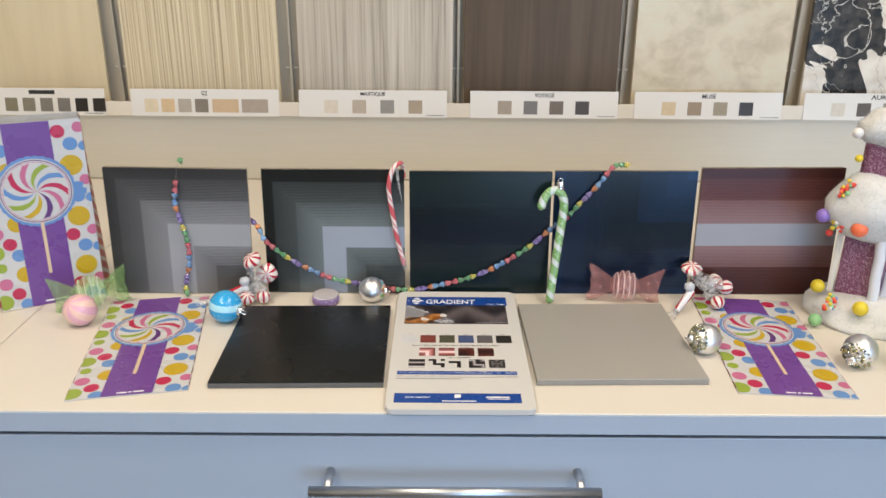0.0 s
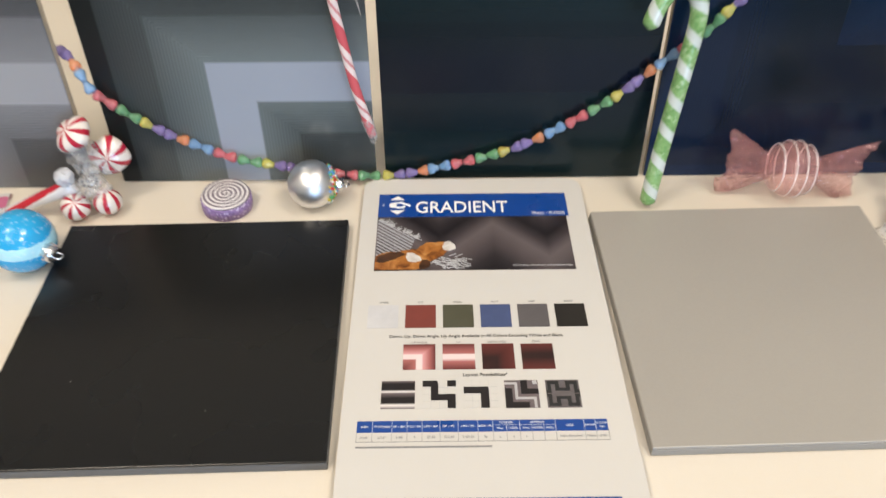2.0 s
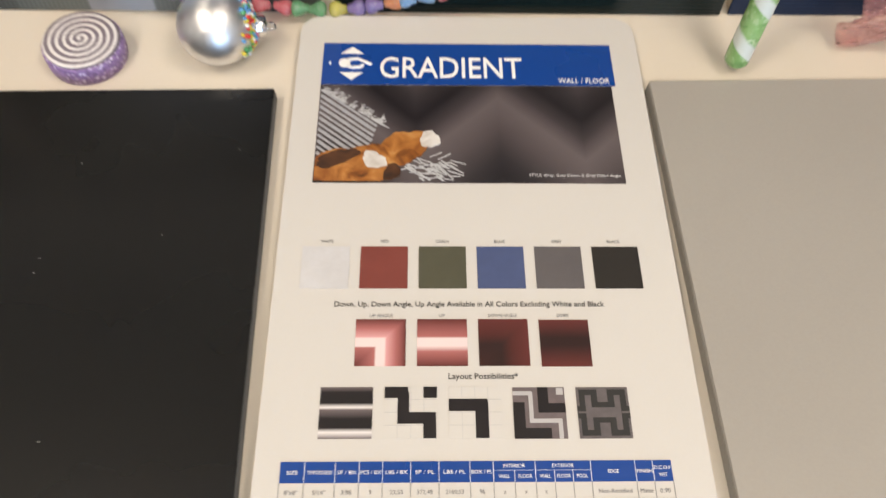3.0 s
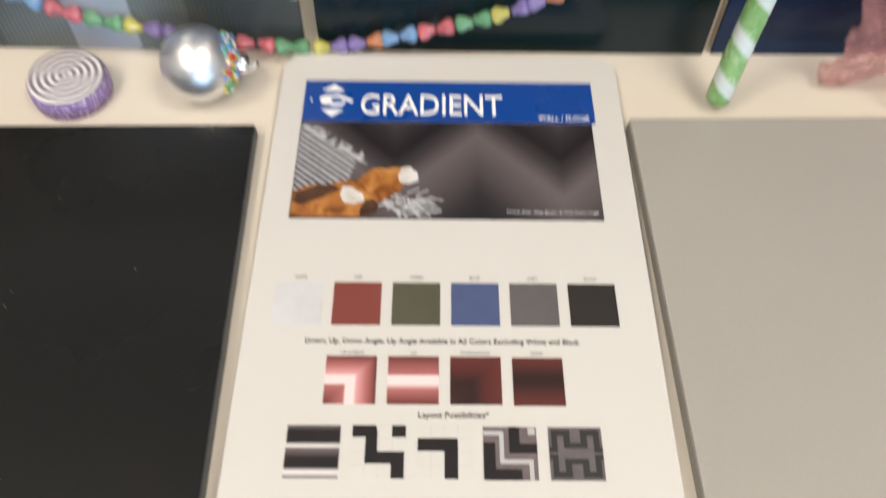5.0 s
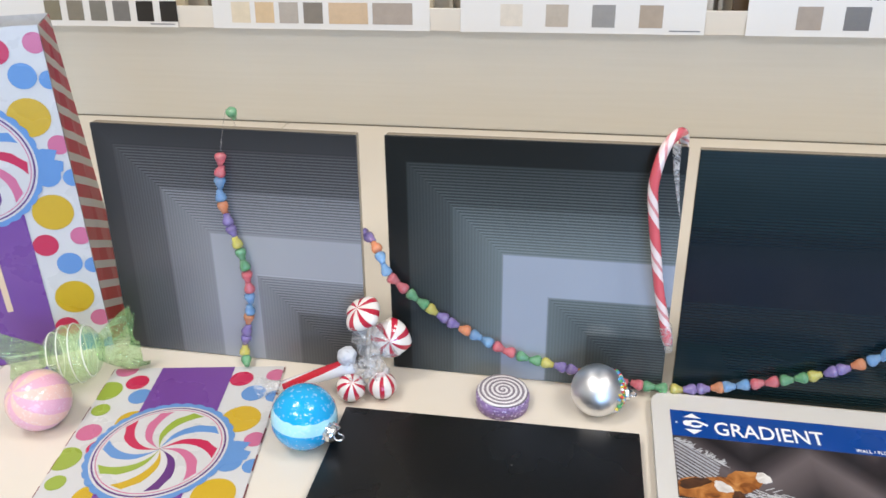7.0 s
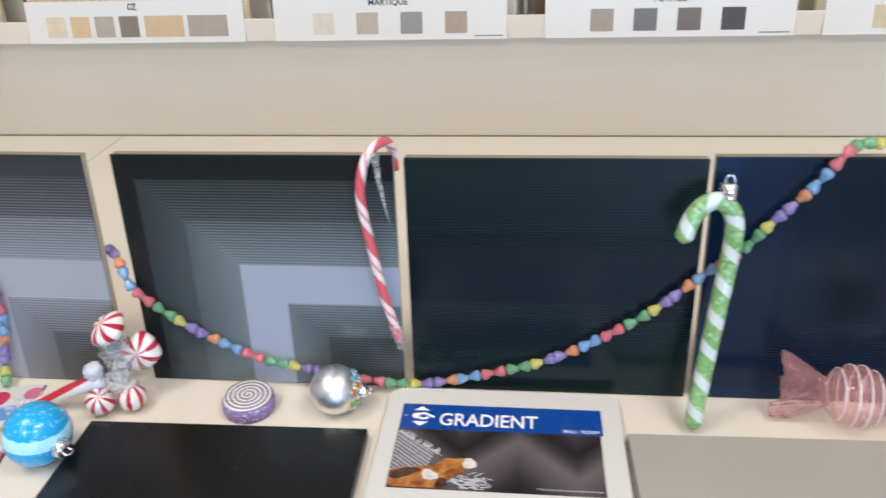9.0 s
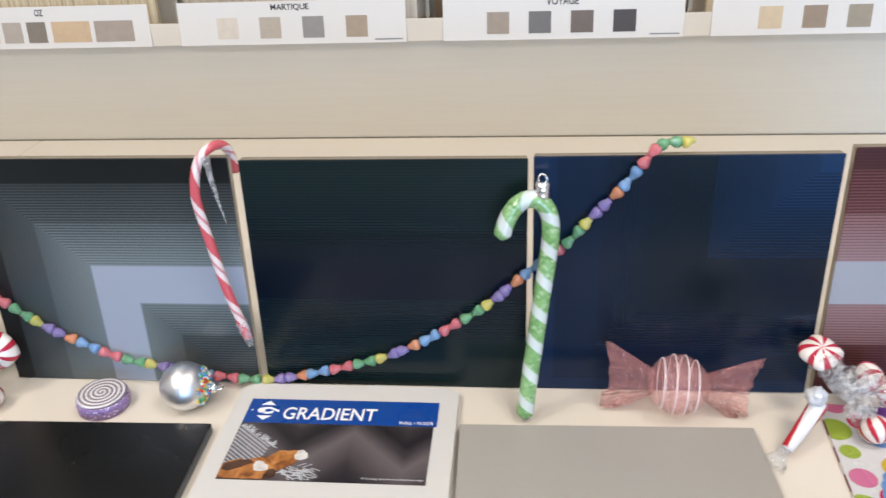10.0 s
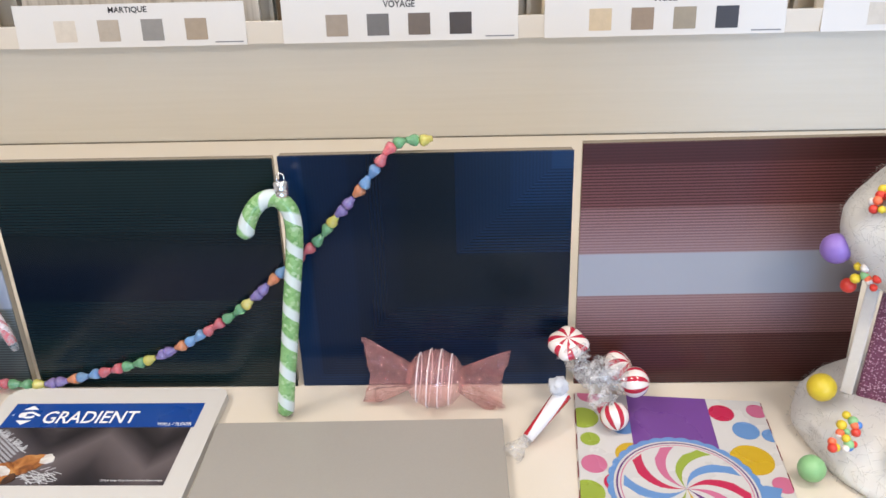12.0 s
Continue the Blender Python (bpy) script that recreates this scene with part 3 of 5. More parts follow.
tagged(part("dust_speck", dust, plain("pale_dust", (0.5, 0.48, 0.44), 0.9), flat, "scattered pale dust specks"), kind="stuff")
flat = thing("flat_tile", pose(0.1870, 0.9563, TOP, 0, 0, 1.2), "matt greige square porcelain tile lying on the worktop", "tile", "flat tiles")
part("tile_body", cube(-0.1, 0.1, -0.1, 0.1, 0.0003, 0.0066, bevel=0.0008), GREY_EDGE, flat, "slightly darker edge")
part("glaze", cube(-0.0998, 0.0998, -0.0998, 0.0998, 0.0067, 0.0083, bevel=0.0006), GREY_TILE, flat)

# ---- printed series board ----
BY = 0.794
board = thing("series_board", pose(-0.0015, BY, TOP), "white rounded display board printed with tile colours and layouts", "display board")
bb = sheet(bmesh.new(), rounded(-0.0810, 0.0838, 0, 0.3025, 0.009), 0.0004, 0.0068)
bmesh.ops.bevel(bb, geom=[e for e in bb.edges if all(v.co.z > 0.006 for v in e.verts)], offset=0.0007, segments=2, affect="EDGES")
part("board", bb, CARD_WHITE, board)
Z1 = 0.0069


def printed(name, x0, x1, y0, y1, material, label="", z=Z1, parent=board):
    return part(name, cube(x0, x1, y0 - BY, y1 - BY, z, z + 0.0002), material, parent, label)


printed("header_band", -0.0690, 0.0705, 1.0515, 1.0778, BLUE_INK, "royal blue header band")
lay = pose(0, -BY, Z1 + 0.00025)
lettering("GRADIENT", board, -0.0415, 1.0556, 0.0680, 0.0132, WHITE_INK, lay, bold=0.008)
lettering("WALL / FLOOR", board, 0.0435, 1.0530, 0.0245, 0.0031, WHITE_INK, lay, bold=0.0)
part("mark", sheet(sheet(bmesh.new(), [(-0.0605, 1.0708 - BY), (-0.0495, 1.0708 - BY), (-0.055, 1.0752 - BY)], Z1, Z1 + 0.0004), [(-0.0605, 1.0588 - BY), (-0.055, 1.0542 - BY), (-0.0495, 1.0588 - BY)], Z1, Z1 + 0.0004), WHITE_INK, board, "plain white emblem")
em = bmesh.new()
sheet(em, ring_points(-0.0585, 1.0648 - BY, 0.0028, 20), Z1, Z1 + 0.0004)
tube(em, [(x, y - BY, Z1 + 0.0002) for x, y in ((-0.057, 1.0668), (-0.0525, 1.0675), (-0.0485, 1.0655), (-0.0455, 1.0638))], 0.0009, 6)
tube(em, [(x, y - BY, Z1 + 0.0002) for x, y in ((-0.057, 1.0628), (-0.0545, 1.0618), (-0.051, 1.0622), (-0.0495, 1.0638))], 0.0009, 6)
sheet(em, [(-0.0663, 1.0648 - BY), (-0.0650, 1.0636 - BY), (-0.0650, 1.0660 - BY)], Z1, Z1 + 0.0004)
part("emblem", em, WHITE_INK, board)


def photo_material():
    g = Graph("photo_of_dark_tiled_floor")
    x, y, z = g.axes(g.coord())
    zig = g.math("PINGPONG", g.math("MULTIPLY_ADD", x, 1.0, 0.1), 0.038)
    f = g.math("FRACT", g.math("MULTIPLY_ADD", g.math("SUBTRACT", y, g.math("MULTIPLY", zig, 0.95)), 15.0, 0.46))
    tone = g.ramp(f, [(0.0, (0.012, 0.010, 0.012)), (0.18, (0.030, 0.025, 0.028)), (0.50, (0.105, 0.086, 0.090)), (0.66, (0.135, 0.112, 0.118)), (0.84, (0.050, 0.041, 0.045)), (1.0, (0.012, 0.010, 0.012))])
    tone = g.mix(g.math("MULTIPLY", g.noise(45, 3), 0.25), tone, (0.035, 0.03, 0.033))
    return g.done(tone, 0.3)


photo = printed("photo", -0.0690, 0.0685, 0.9955, 1.0512, photo_material(), "photo of a dark chevron floor with a rug")
PHOTO_FOOT = 0.9963 - BY


def strip(bm, ax, ay, bx, by, w, z):
    """A thin flat stroke from a to b, cut off at the photo's lower edge."""
    if ay <= PHOTO_FOOT:
        return
    if by < PHOTO_FOOT:
        k = (ay - PHOTO_FOOT) / (ay - by)
        bx, by = ax + (bx - ax) * k, PHOTO_FOOT
    d = Vector((bx - ax, by - ay)).normalized() * w / 2
    pts = [(ax - d.y, ay + d.x), (ax + d.y, ay - d.x), (bx + d.y, by - d.x), (bx - d.y, by + d.x)]
    sheet(bm, [(max(x, -0.0688), max(y, PHOTO_FOOT)) for x, y in pts[::1]], Z1 + 0.0002, z)


RUG_PALE = plain("pale_grey_print", (0.36, 0.37, 0.40), 0.35, broad=300, broad_by=0.3)
FRINGE = plain("pale_fringe_print", (0.50, 0.51, 0.53), 0.35, broad=300, broad_by=0.2)
rnd = random.Random(5)
rug = bmesh.new()
for i in range(13):
    ax, ay = -0.0686, 1.0480 - 0.0033 * i - BY
    reach = 0.0265 - 0.0009 * i + rnd.uniform(-0.001, 0.001)
    strip(rug, ax, ay, ax + reach, ay - reach * 0.80, 0.0012 + 0.0005 * (i % 2), Z1 + 0.00033 + 0.000004 * i)
tagged(part("printed_rug", rug, RUG_PALE, photo, "pale striped rug in the photo"), kind="stuff")
fr = bmesh.new()
for i in range(70):
    k = rnd.random()
    fx, fy = -0.0680 + 0.028 * k, 1.0478 - 0.0205 * k - BY
    a = rnd.uniform(-0.5, 1.7)
    q = rnd.uniform(0.002, 0.0058)
    strip(fr, fx, fy, min(fx + q * math.cos(a), 0.0), min(fy + q * math.sin(a), 1.0505 - BY), 0.00035, Z1 + 0.00035 + 0.000002 * i)
tagged(part("printed_fringe", fr, FRINGE, photo), kind="stuff")
fr = bmesh.new()
for i in range(56):
    fx, fy = -0.0315 + 0.024 * rnd.random(), 0.9975 + 0.0125 * rnd.random() * (1 - i / 220) - BY
    a = rnd.uniform(-0.9, 0.5)
    q = rnd.uniform(0.003, 0.008)
    strip(fr, fx, fy, fx + q * math.cos(a), fy + q * math.sin(a), 0.0005, Z1 + 0.00033 + 0.000002 * i)
tagged(part("printed_fringe", fr, FRINGE, photo), kind="stuff")
GREY_PALE = plain("pale_caption_ink", (0.62, 0.62, 0.63), 0.5)


def mottled_print(name, stops, scale=95):
    g = Graph(name)
    return g.done(g.ramp(g.noise(scale, 4, None, 0.6), stops), 0.35)


TAN_PRINT = mottled_print("mottled_tan_print", [(0.30, (0.045, 0.018, 0.008)), (0.42, (0.24, 0.080, 0.016)), (0.55, (0.42, 0.17, 0.04)), (0.72, (0.60, 0.34, 0.12))])
UMBER_PRINT = mottled_print("mottled_umber_print", [(0.35, (0.018, 0.010, 0.007)), (0.65, (0.10, 0.042, 0.018))])
CHALK_PRINT = mottled_print("mottled_chalk_print", [(0.35, (0.46, 0.42, 0.38)), (0.65, (0.74, 0.72, 0.70))])


def soft_patch(name, cx, cy, rx, ry, turn, material, z, label="", seed=0.0):
    """A flat printed patch with an uneven rounded outline."""
    pts, ca, sa = [], math.cos(radians(turn)), math.sin(radians(turn))
    for i in range(44):
        a = 2 * math.pi * i / 44
        k = 1 + 0.10 * math.sin(3 * a + seed) + 0.05 * math.sin(7 * a + 2 * seed) + 0.025 * math.sin(15 * a + seed)
        x, y = rx * k * math.cos(a), ry * k * math.sin(a)
        pts.append((max(cx + x * ca - y * sa, -0.0686), max(cy + x * sa + y * ca - BY, PHOTO_FOOT)))
    part(name, sheet(bmesh.new(), pts, Z1 + 0.0002, Z1 + z), material, photo, label)


# plain made-up patches in place of the puppy printed on the board
soft_patch("printed_tan_patch", -0.0520, 1.0030, 0.0210, 0.0125, 14, TAN_PRINT, 0.00066, "plain mottled tan patch in the photo", 0.4)
soft_patch("printed_tan_patch", -0.0285, 1.0150, 0.0115, 0.0085, 28, TAN_PRINT, 0.00068, "plain mottled tan patch in the photo", 1.7)
soft_patch("printed_umber_patch", -0.0590, 1.0085, 0.0100, 0.0040, 22, UMBER_PRINT, 0.00072, "dark brown patch in the photo", 2.1)
soft_patch("printed_umber_patch", -0.0345, 1.0010, 0.0035, 0.0048, -30, UMBER_PRINT, 0.00073, "dark brown patch in the photo", 0.9)
soft_patch("printed_chalk_patch", -0.0425, 1.0075, 0.0058, 0.0042, -35, CHALK_PRINT, 0.00076, "chalk white patch in the photo", 0.2)
soft_patch("printed_chalk_patch", -0.0178, 1.0190, 0.0045, 0.0046, 10, CHALK_PRINT, 0.00077, "chalk white patch in the photo", 3.0)
lettering("STYLE: Grey, Grey Down, & Grey Down Angle", board, 0.0260, 0.9985, 0.0405, 0.0019, GREY_PALE, lay, bold=0.0)

for i, h in enumerate(("#c6c6c9", "#783a32", "#4e4d3d", "#465279", "#5b5759", "#231f1b")):
    x0 = -0.0705 + 0.0240 * i
    printed("colour_swatch", x0, x0 + 0.0195, 0.9440, 0.9635, swatch_material(h))
    word = ("WHITE", "RED", "GREEN", "BLUE", "GREY", "BLACK")[i]
    lettering(word, board, x0 + 0.00975 - 0.00055 * len(word), 0.9653, 0.0011 * len(word), 0.0014, GREY_INK, pose(0, -BY, Z1), bold=0.0)
lettering("Down, Up, Down Angle, Up Angle Available in All Colors Excluding White and Black", board, -0.0560, 0.9352, 0.1080, 0.0030, INK, pose(0, -BY, Z1), bold=0.006)


def pattern(name, stops, mode):
    g = Graph(name)
    x, y, z = g.axes(g.coord())
    u, v = g.math("MULTIPLY_ADD", x, 51.0, 0.5), g.math("MULTIPLY_ADD", y, 51.0, 0.5)
    if mode == "rows":
        s = v
    elif mode == "angle":
        s = g.math("MINIMUM", g.math("SUBTRACT", 1.0, u), g.math("SUBTRACT", 1.0, v))
    elif mode == "steps":
        s = g.math("FRACT", g.math("MULTIPLY", g.math("ADD", g.math("SNAP", u, 0.34), g.math("SUBTRACT", v, 0.0)), 1.4))
    else:
        s = g.math("PINGPONG", g.math("ADD", g.math("PINGPONG", g.math("MULTIPLY", u, 2.0), 0.5), g.math("PINGPONG", g.math("MULTIPLY", v, 2.0), 0.5)), 0.25)
        s = g.math("MULTIPLY", s, 4.0)
    return g.done(g.ramp(s, stops), 0.35)


def little_tile(x0, y0, material, label=""):
    return part("pattern_swatch", cube(-0.0098, 0.0098, -0.0098, 0.0098, 0, 0.0002), material, board, label, at=pose(x0 + 0.0098, y0 + 0.0098 - BY, Z1))


R, P_, W_, K = hexed("#5f2b27"), hexed("#a96765"), hexed("#e6d2d2"), hexed("#2a1512")
little_tile(-0.0470, 0.9108, pattern("rose_angle_print", [(0.0, R), (0.2, P_), (0.38, hexed("#d49c9e")), (0.42, W_), (0.58, W_), (0.62, P_), (1.0, R)], "angle"))
little_tile(-0.0230, 0.9108, pattern("rose_rows_print", [(0.0, R), (0.3, P_), (0.42, W_), (0.58, W_), (0.62, P_), (1.0, R)], "rows"))
little_tile(0.0010, 0.9108, pattern("dark_angle_print", [(0.0, R), (0.35, hexed("#4a201b")), (0.55, K), (1.0, hexed("#3a1d18"))], "angle"))
little_tile(0.0250, 0.9105, pattern("dark_rows_print", [(0.0, R), (0.45, K), (0.6, K), (1.0, R)], "rows"))
for i, word in enumerate(("UP ANGLE", "UP", "DOWN ANGLE", "DOWN")):
    lettering(word, board, -0.0372 + 0.024 * i - 0.00057 * len(word), 0.9313, 0.00114 * len(word), 0.0014, GREY_INK, pose(0, -BY, Z1), bold=0.0)
lettering("Layout Possibilities*", board, -0.0110, 0.9048, 0.0265, 0.0032, INK, pose(0, -BY, Z1), bold=0.006)
DK, MD, LT = hexed("#1d1819"), hexed("#6a6062"), hexed("#e2dede")
little_tile(-0.0590, 0.8828, pattern("banded_layout_print", [(0.0, MD), (0.12, LT), (0.2, DK), (0.38, DK), (0.55, MD), (0.6, LT), (0.68, DK), (0.9, DK), (1.0, MD)], "rows"))


def step_tile(x0, strokes, back):
    t0 = little_tile(x0, 0.8828, back)
    b = bmesh.new()
    for i, (a0, b0, a1, b1) in enumerate(strokes):
        box(b, a0 * 0.0196 - 0.0098, a1 * 0.0196 - 0.0098, b0 * 0.0196 - 0.0098, b1 * 0.0196 - 0.0098, 0.0002, 0.00035 + 0.00001 * i)
    part("dark_path", b, plain("dark_path_print", DK, 0.35, broad=150, broad_by=0.3), t0)
    lines = bmesh.new()
    for k in (0.25, 0.5, 0.75):
        box(lines, k * 0.0196 - 0.0099, k * 0.0196 - 0.0097, -0.0098, 0.0098, 0.0002, 0.00028)
        box(lines, -0.0098, 0.0098, k * 0.0196 - 0.0099, k * 0.0196 - 0.0097, 0.0002, 0.00029)
    part("grid", lines, plain("grid_print", (0.5, 0.5, 0.5), 0.4), t0)


step_tile(-0.0350, [(0, 0.78, 0.45, 1.0), (0.25, 0.28, 0.47, 0.9), (0.3, 0.28, 0.98, 0.5), (0.74, 0.0, 0.98, 0.5), (0.74, 0.78, 1.0, 1.0)], CARD_WHITE)
step_tile(-0.0110, [(0, 0.52, 0.74, 0.76), (0.5, 0.0, 0.75, 0.7)], CARD_WHITE)
t4 = little_tile(0.0130, 0.8825, plain("mid_grey_print", MD, 0.35, broad=200, broad_by=0.3))
b4 = bmesh.new()
for i, (a0, b0, a1, b1) in enumerate([(0, 0.0, 0.22, 0.7), (0.0, 0.0, 0.7, 0.2), (0.48, 0.5, 0.68, 1.0), (0.5, 0.5, 1.0, 0.68)]):
    box(b4, a0 * 0.0196 - 0.0098, a1 * 0.0196 - 0.0098, b0 * 0.0196 - 0.0098, b1 * 0.0196 - 0.0098, 0.0002, 0.0004 + 0.00001 * i)
part("dark_path", b4, plain("dark_print", DK, 0.35), t4)
w4 = bmesh.new()
for i, (a0, b0, a1, b1) in enumerate([(0, 0.84, 0.36, 0.92), (0.3, 0.34, 0.38, 0.9), (0.3, 0.30, 0.92, 0.38), (0.84, 0.0, 0.92, 0.38), (0.84, 0.85, 0.97, 0.98)]):
    box(w4, a0 * 0.0196 - 0.0098, a1 * 0.0196 - 0.0098, b0 * 0.0196 - 0.0098, b1 * 0.0196 - 0.0098, 0.0002, 0.00045 + 0.00001 * i)
part("pale_path", w4, plain("pale_path_print", (0.46, 0.45, 0.46), 0.35), t4)
t5 = little_tile(0.0370, 0.8825, plain("dark_grey_print", hexed("#625c5e"), 0.35, broad=200, broad_by=0.3))
b5 = bmesh.new()
i = 0
for sx in (-1, 1):
    for sy in (-1, 1):
        for a0, b0, a1, b1 in ((0.10, 0.10, 0.22, 0.45), (0.10, 0.34, 0.45, 0.45), (0.34, 0.10, 0.45, 0.45), (0.34, 0.02, 0.5, 0.12), (0.0, 0.10, 0.14, 0.2)):
            i += 1
            xa, xb = sorted((0.0196 * (sx * a0), 0.0196 * (sx * a1)))
            ya, yb = sorted((0.0196 * (sy * b0), 0.0196 * (sy * b1)))
            box(b5, xa, xb, ya, yb, 0.0002, 0.00035 + 0.000005 * i)
part("dark_path", b5, INK, t5)

printed("table_header", -0.0715, 0.0690, 0.8670, 0.8745, BLUE_INK, "royal blue table header")
COLS = (-0.0715, -0.0628, -0.0519, -0.0434, -0.0350, -0.0250, -0.0149, -0.0038, 0.0046, 0.0122, 0.0197, 0.0265, 0.0331, 0.0397, 0.0558, 0.0622, 0.0690)
tl = bmesh.new()
for c in COLS:
    box(tl, c - 0.0001, c + 0.0001, 0.8610 - BY, 0.8670 - BY, Z1, Z1 + 0.00012)
box(tl, -0.0715, 0.0690, 0.8608 - BY, 0.8610 - BY, Z1, Z1 + 0.00015)
part("table_grid", tl, GREY_INK, board)
wl = bmesh.new()
for i, c in enumerate(COLS[1:-1]):
    box(wl, c - 0.0001, c + 0.0001, 0.8671 - BY, (0.8711 if i in (8, 10, 11) else 0.8744) - BY, Z1 + 0.0002, Z1 + 0.0003)
for c0, c1 in ((0.0047, 0.0196), (0.0198, 0.0396)):
    box(wl, c0, c1, 0.8711 - BY, 0.8712 - BY, Z1 + 0.0002, Z1 + 0.0003)
part("table_grid", wl, WHITE_INK, board, "fine white rules in the header")
TABLE = (("SIZE", '8"x8"'), ("THICKNESS", '5/16"'), ("SF / BX", "3.88"), ("PCS / BX", "9"), ("LBS / BX", "22.53"), ("SF / PL", "372.48"), ("LBS / PL", "2160.53"), ("BOX / PL", "96"), ("WALL", "x"), ("FLOOR", "x"), ("WALL", "x"), ("FLOOR", ""), ("POOL", ""), ("EDGE", "Non-Rectified"), ("FINISH", "Matte"), ("D.C.O.F", "0.90"))
for i, ((head, value), c0, c1) in enumerate(zip(TABLE, COLS, COLS[1:])):
    m_, most = (c0 + c1) / 2, (c1 - c0) * 0.88
    w_ = min(0.00098 * len(head), most)
    split = 8 <= i <= 12
    lettering(head, board, m_ - w_ / 2, 0.8684 if split else 0.8700 + 0.0012 * (i == 15), w_, 0.0013, WHITE_INK, lay, bold=0.0)
    if value:
        w_ = min(0.00092 * len(value), most)
        lettering(value, board, m_ - w_ / 2, 0.8630, w_, 0.0010 if value == "x" else 0.0015, GREY_INK, pose(0, -BY, Z1), bold=0.0)
lettering("WET", board, 0.0640, 0.8687, 0.0032, 0.0013, WHITE_INK, lay, bold=0.0)
lettering("INTERIOR", board, 0.0082, 0.8721, 0.0078, 0.0013, WHITE_INK, lay, bold=0.0)
lettering("EXTERIOR", board, 0.0258, 0.8721, 0.0078, 0.0013, WHITE_INK, lay, bold=0.0)
printed("caption_bar", -0.0715, 0.0035, 0.8570, 0.8580, GREY_INK, "line of illegible footnote")
printed("footer_band", -0.0720, 0.0690, 0.8075, 0.8265, BLUE_INK, "royal blue footer band")
lettering("SERIES: GRADIENT", board, -0.0600, 0.8168, 0.0280, 0.0026, WHITE_INK, lay, bold=0.0)
printed("emblem", -0.0050, 0.0020, 0.8175, 0.8240, WHITE_INK, "plain white emblem", Z1 + 0.0002)
printed("caption_bar", -0.0190, 0.0190, 0.8100, 0.8115, WHITE_INK, "illegible web line", Z1 + 0.0002)
printed("caption_bar", 0.0300, 0.0560, 0.8178, 0.8200, WHITE_INK, "illegible small print", Z1 + 0.0002)
printed("caption_bar", 0.0320, 0.0560, 0.8145, 0.8158, WHITE_INK, "illegible small print", Z1 + 0.0002)

# ---- treat bags ----
BAG_W, BAG_L = 0.131, 0.256


def bag_print(parent, at):
    """The printed front of a treat bag: x across, y up from the foot, z out of the paper."""
    def layer(name, pts, z, material, label="", under=None):
        b = bmesh.new()
        sheet(b, pts, 0, 0.00012)
        return part(name, b, material, under if under else parent, label, at=at @ Matrix.Translation((0, 0, z)))

    def clip(pts):
        h = BAG_W / 2
        return [(min(max(x, -h), h), min(max(y, 0.0005), BAG_L - 0.0005)) for x, y in pts]

    dots = []
    for k in range(-1, 5):
        y0 = 0.018 + 0.072 * k
        dots += [("red", -0.042, y0 + 0.004, 0.0085), ("pink", -0.0555, y0 + 0.020, 0.0085), ("yellow", -0.030, y0 + 0.031, 0.0112), ("green", -0.0570, y0 + 0.0440, 0.0066), ("blue", -0.034, y0 + 0.059, 0.0085), ("green", -0.0610, y0 - 0.0060, 0.0110)]
        y1 = 0.050 + 0.072 * k
        dots += [("yellow", 0.0465, y1, 0.0140), ("red", 0.036, y1 - 0.0255, 0.0088), ("pink", 0.0610, y1 - 0.0215, 0.0072), ("blue", 0.0490, y1 - 0.0430, 0.0090), ("blue", 0.0650, y1 + 0.0250, 0.0065)]
    for c, x, y, r in dots:
        if -r * 0.7 < y < BAG_L + r * 0.7:
            layer("dot", clip(ring_points(x, y, r, 24)), 0.00012, DOTS[c])
    layer("stripe", [(-0.0285, 0.0004), (0.0275, 0.0004), (0.0275, BAG_L - 0.0004), (-0.0285, BAG_L - 0.0004)], 0.00028, PURPLE, "broad purple centre stripe")
    cy = 0.163
    knot = [(0.040, cy - 0.016), (0.052, cy - 0.014), (0.060, cy - 0.010), (0.0615, cy - 0.003), (0.056, cy - 0.001), (0.059, cy + 0.006), (0.050, cy + 0.008), (0.040, cy + 0.006)]
    layer("wrapper_knot", knot, 0.00036, DOTS["blue"])
    n = 192
    scallop = [(r * math.cos(a), cy + r * math.sin(a)) for i in range(n) for a in (2 * math.pi * i / n,) for r in (0.0475 + 0.0013 * abs(math.sin(a * 16)),)]
    layer("stick", [(-0.0016, 0.046), (0.0026, 0.046), (0.0026, cy - 0.03), (-0.0016, cy - 0.03)], 0.0006, STICK, "printed lollipop stick")
    rd = layer("roundel", scallop, 0.00044, DOTS["blue"], "scalloped blue lollipop roundel")
    layer("ring", ring_points(0, cy, 0.0445, 64), 0.00058, PAPER)
    layer("ring", ring_points(0, cy, 0.0430, 64), 0.00072, DOTS["plum"])
    layer("ring", ring_points(0, cy, 0.0418, 64), 0.00086, PAPER)
    layer("ring", ring_points(0, cy, 0.0405, 64), 0.00093, DOTS["pink"])
    layer("ring", ring_points(0, cy, 0.0398, 64), 0.00100, PAPER)
    for i, c in enumerate(("red", "blue", "green", "pink", "red", "blue", "green", "yellow", "plum", "pink")):
        a0 = radians(20 + 36 * i)
        edge_a, edge_b = [], []
        for k in range(11):
            r = 0.0385 * k / 10
            bend = 0.95 * (k / 10) ** 1.0 - 0.35
            wdt = 0.30 * min(1.0, 0.25 + k / 5) * (1.0 if k < 9 else 0.8)
            edge_a.append((r * math.cos(a0 - bend), cy + r * math.sin(a0 - bend)))
            edge_b.append((r * math.cos(a0 - bend + wdt), cy + r * math.sin(a0 - bend + wdt)))
        layer("swirl", edge_a + edge_b[:0:-1], 0.00114, DOTS[c])
    b = bmesh.new()
    for x0, x1 in ((-0.012, -0.001), (0.001, 0.004), (0.006, 0.0175)):
        box(b, x0, x1, 0.0045, 0.0068, 0, 0.0001)
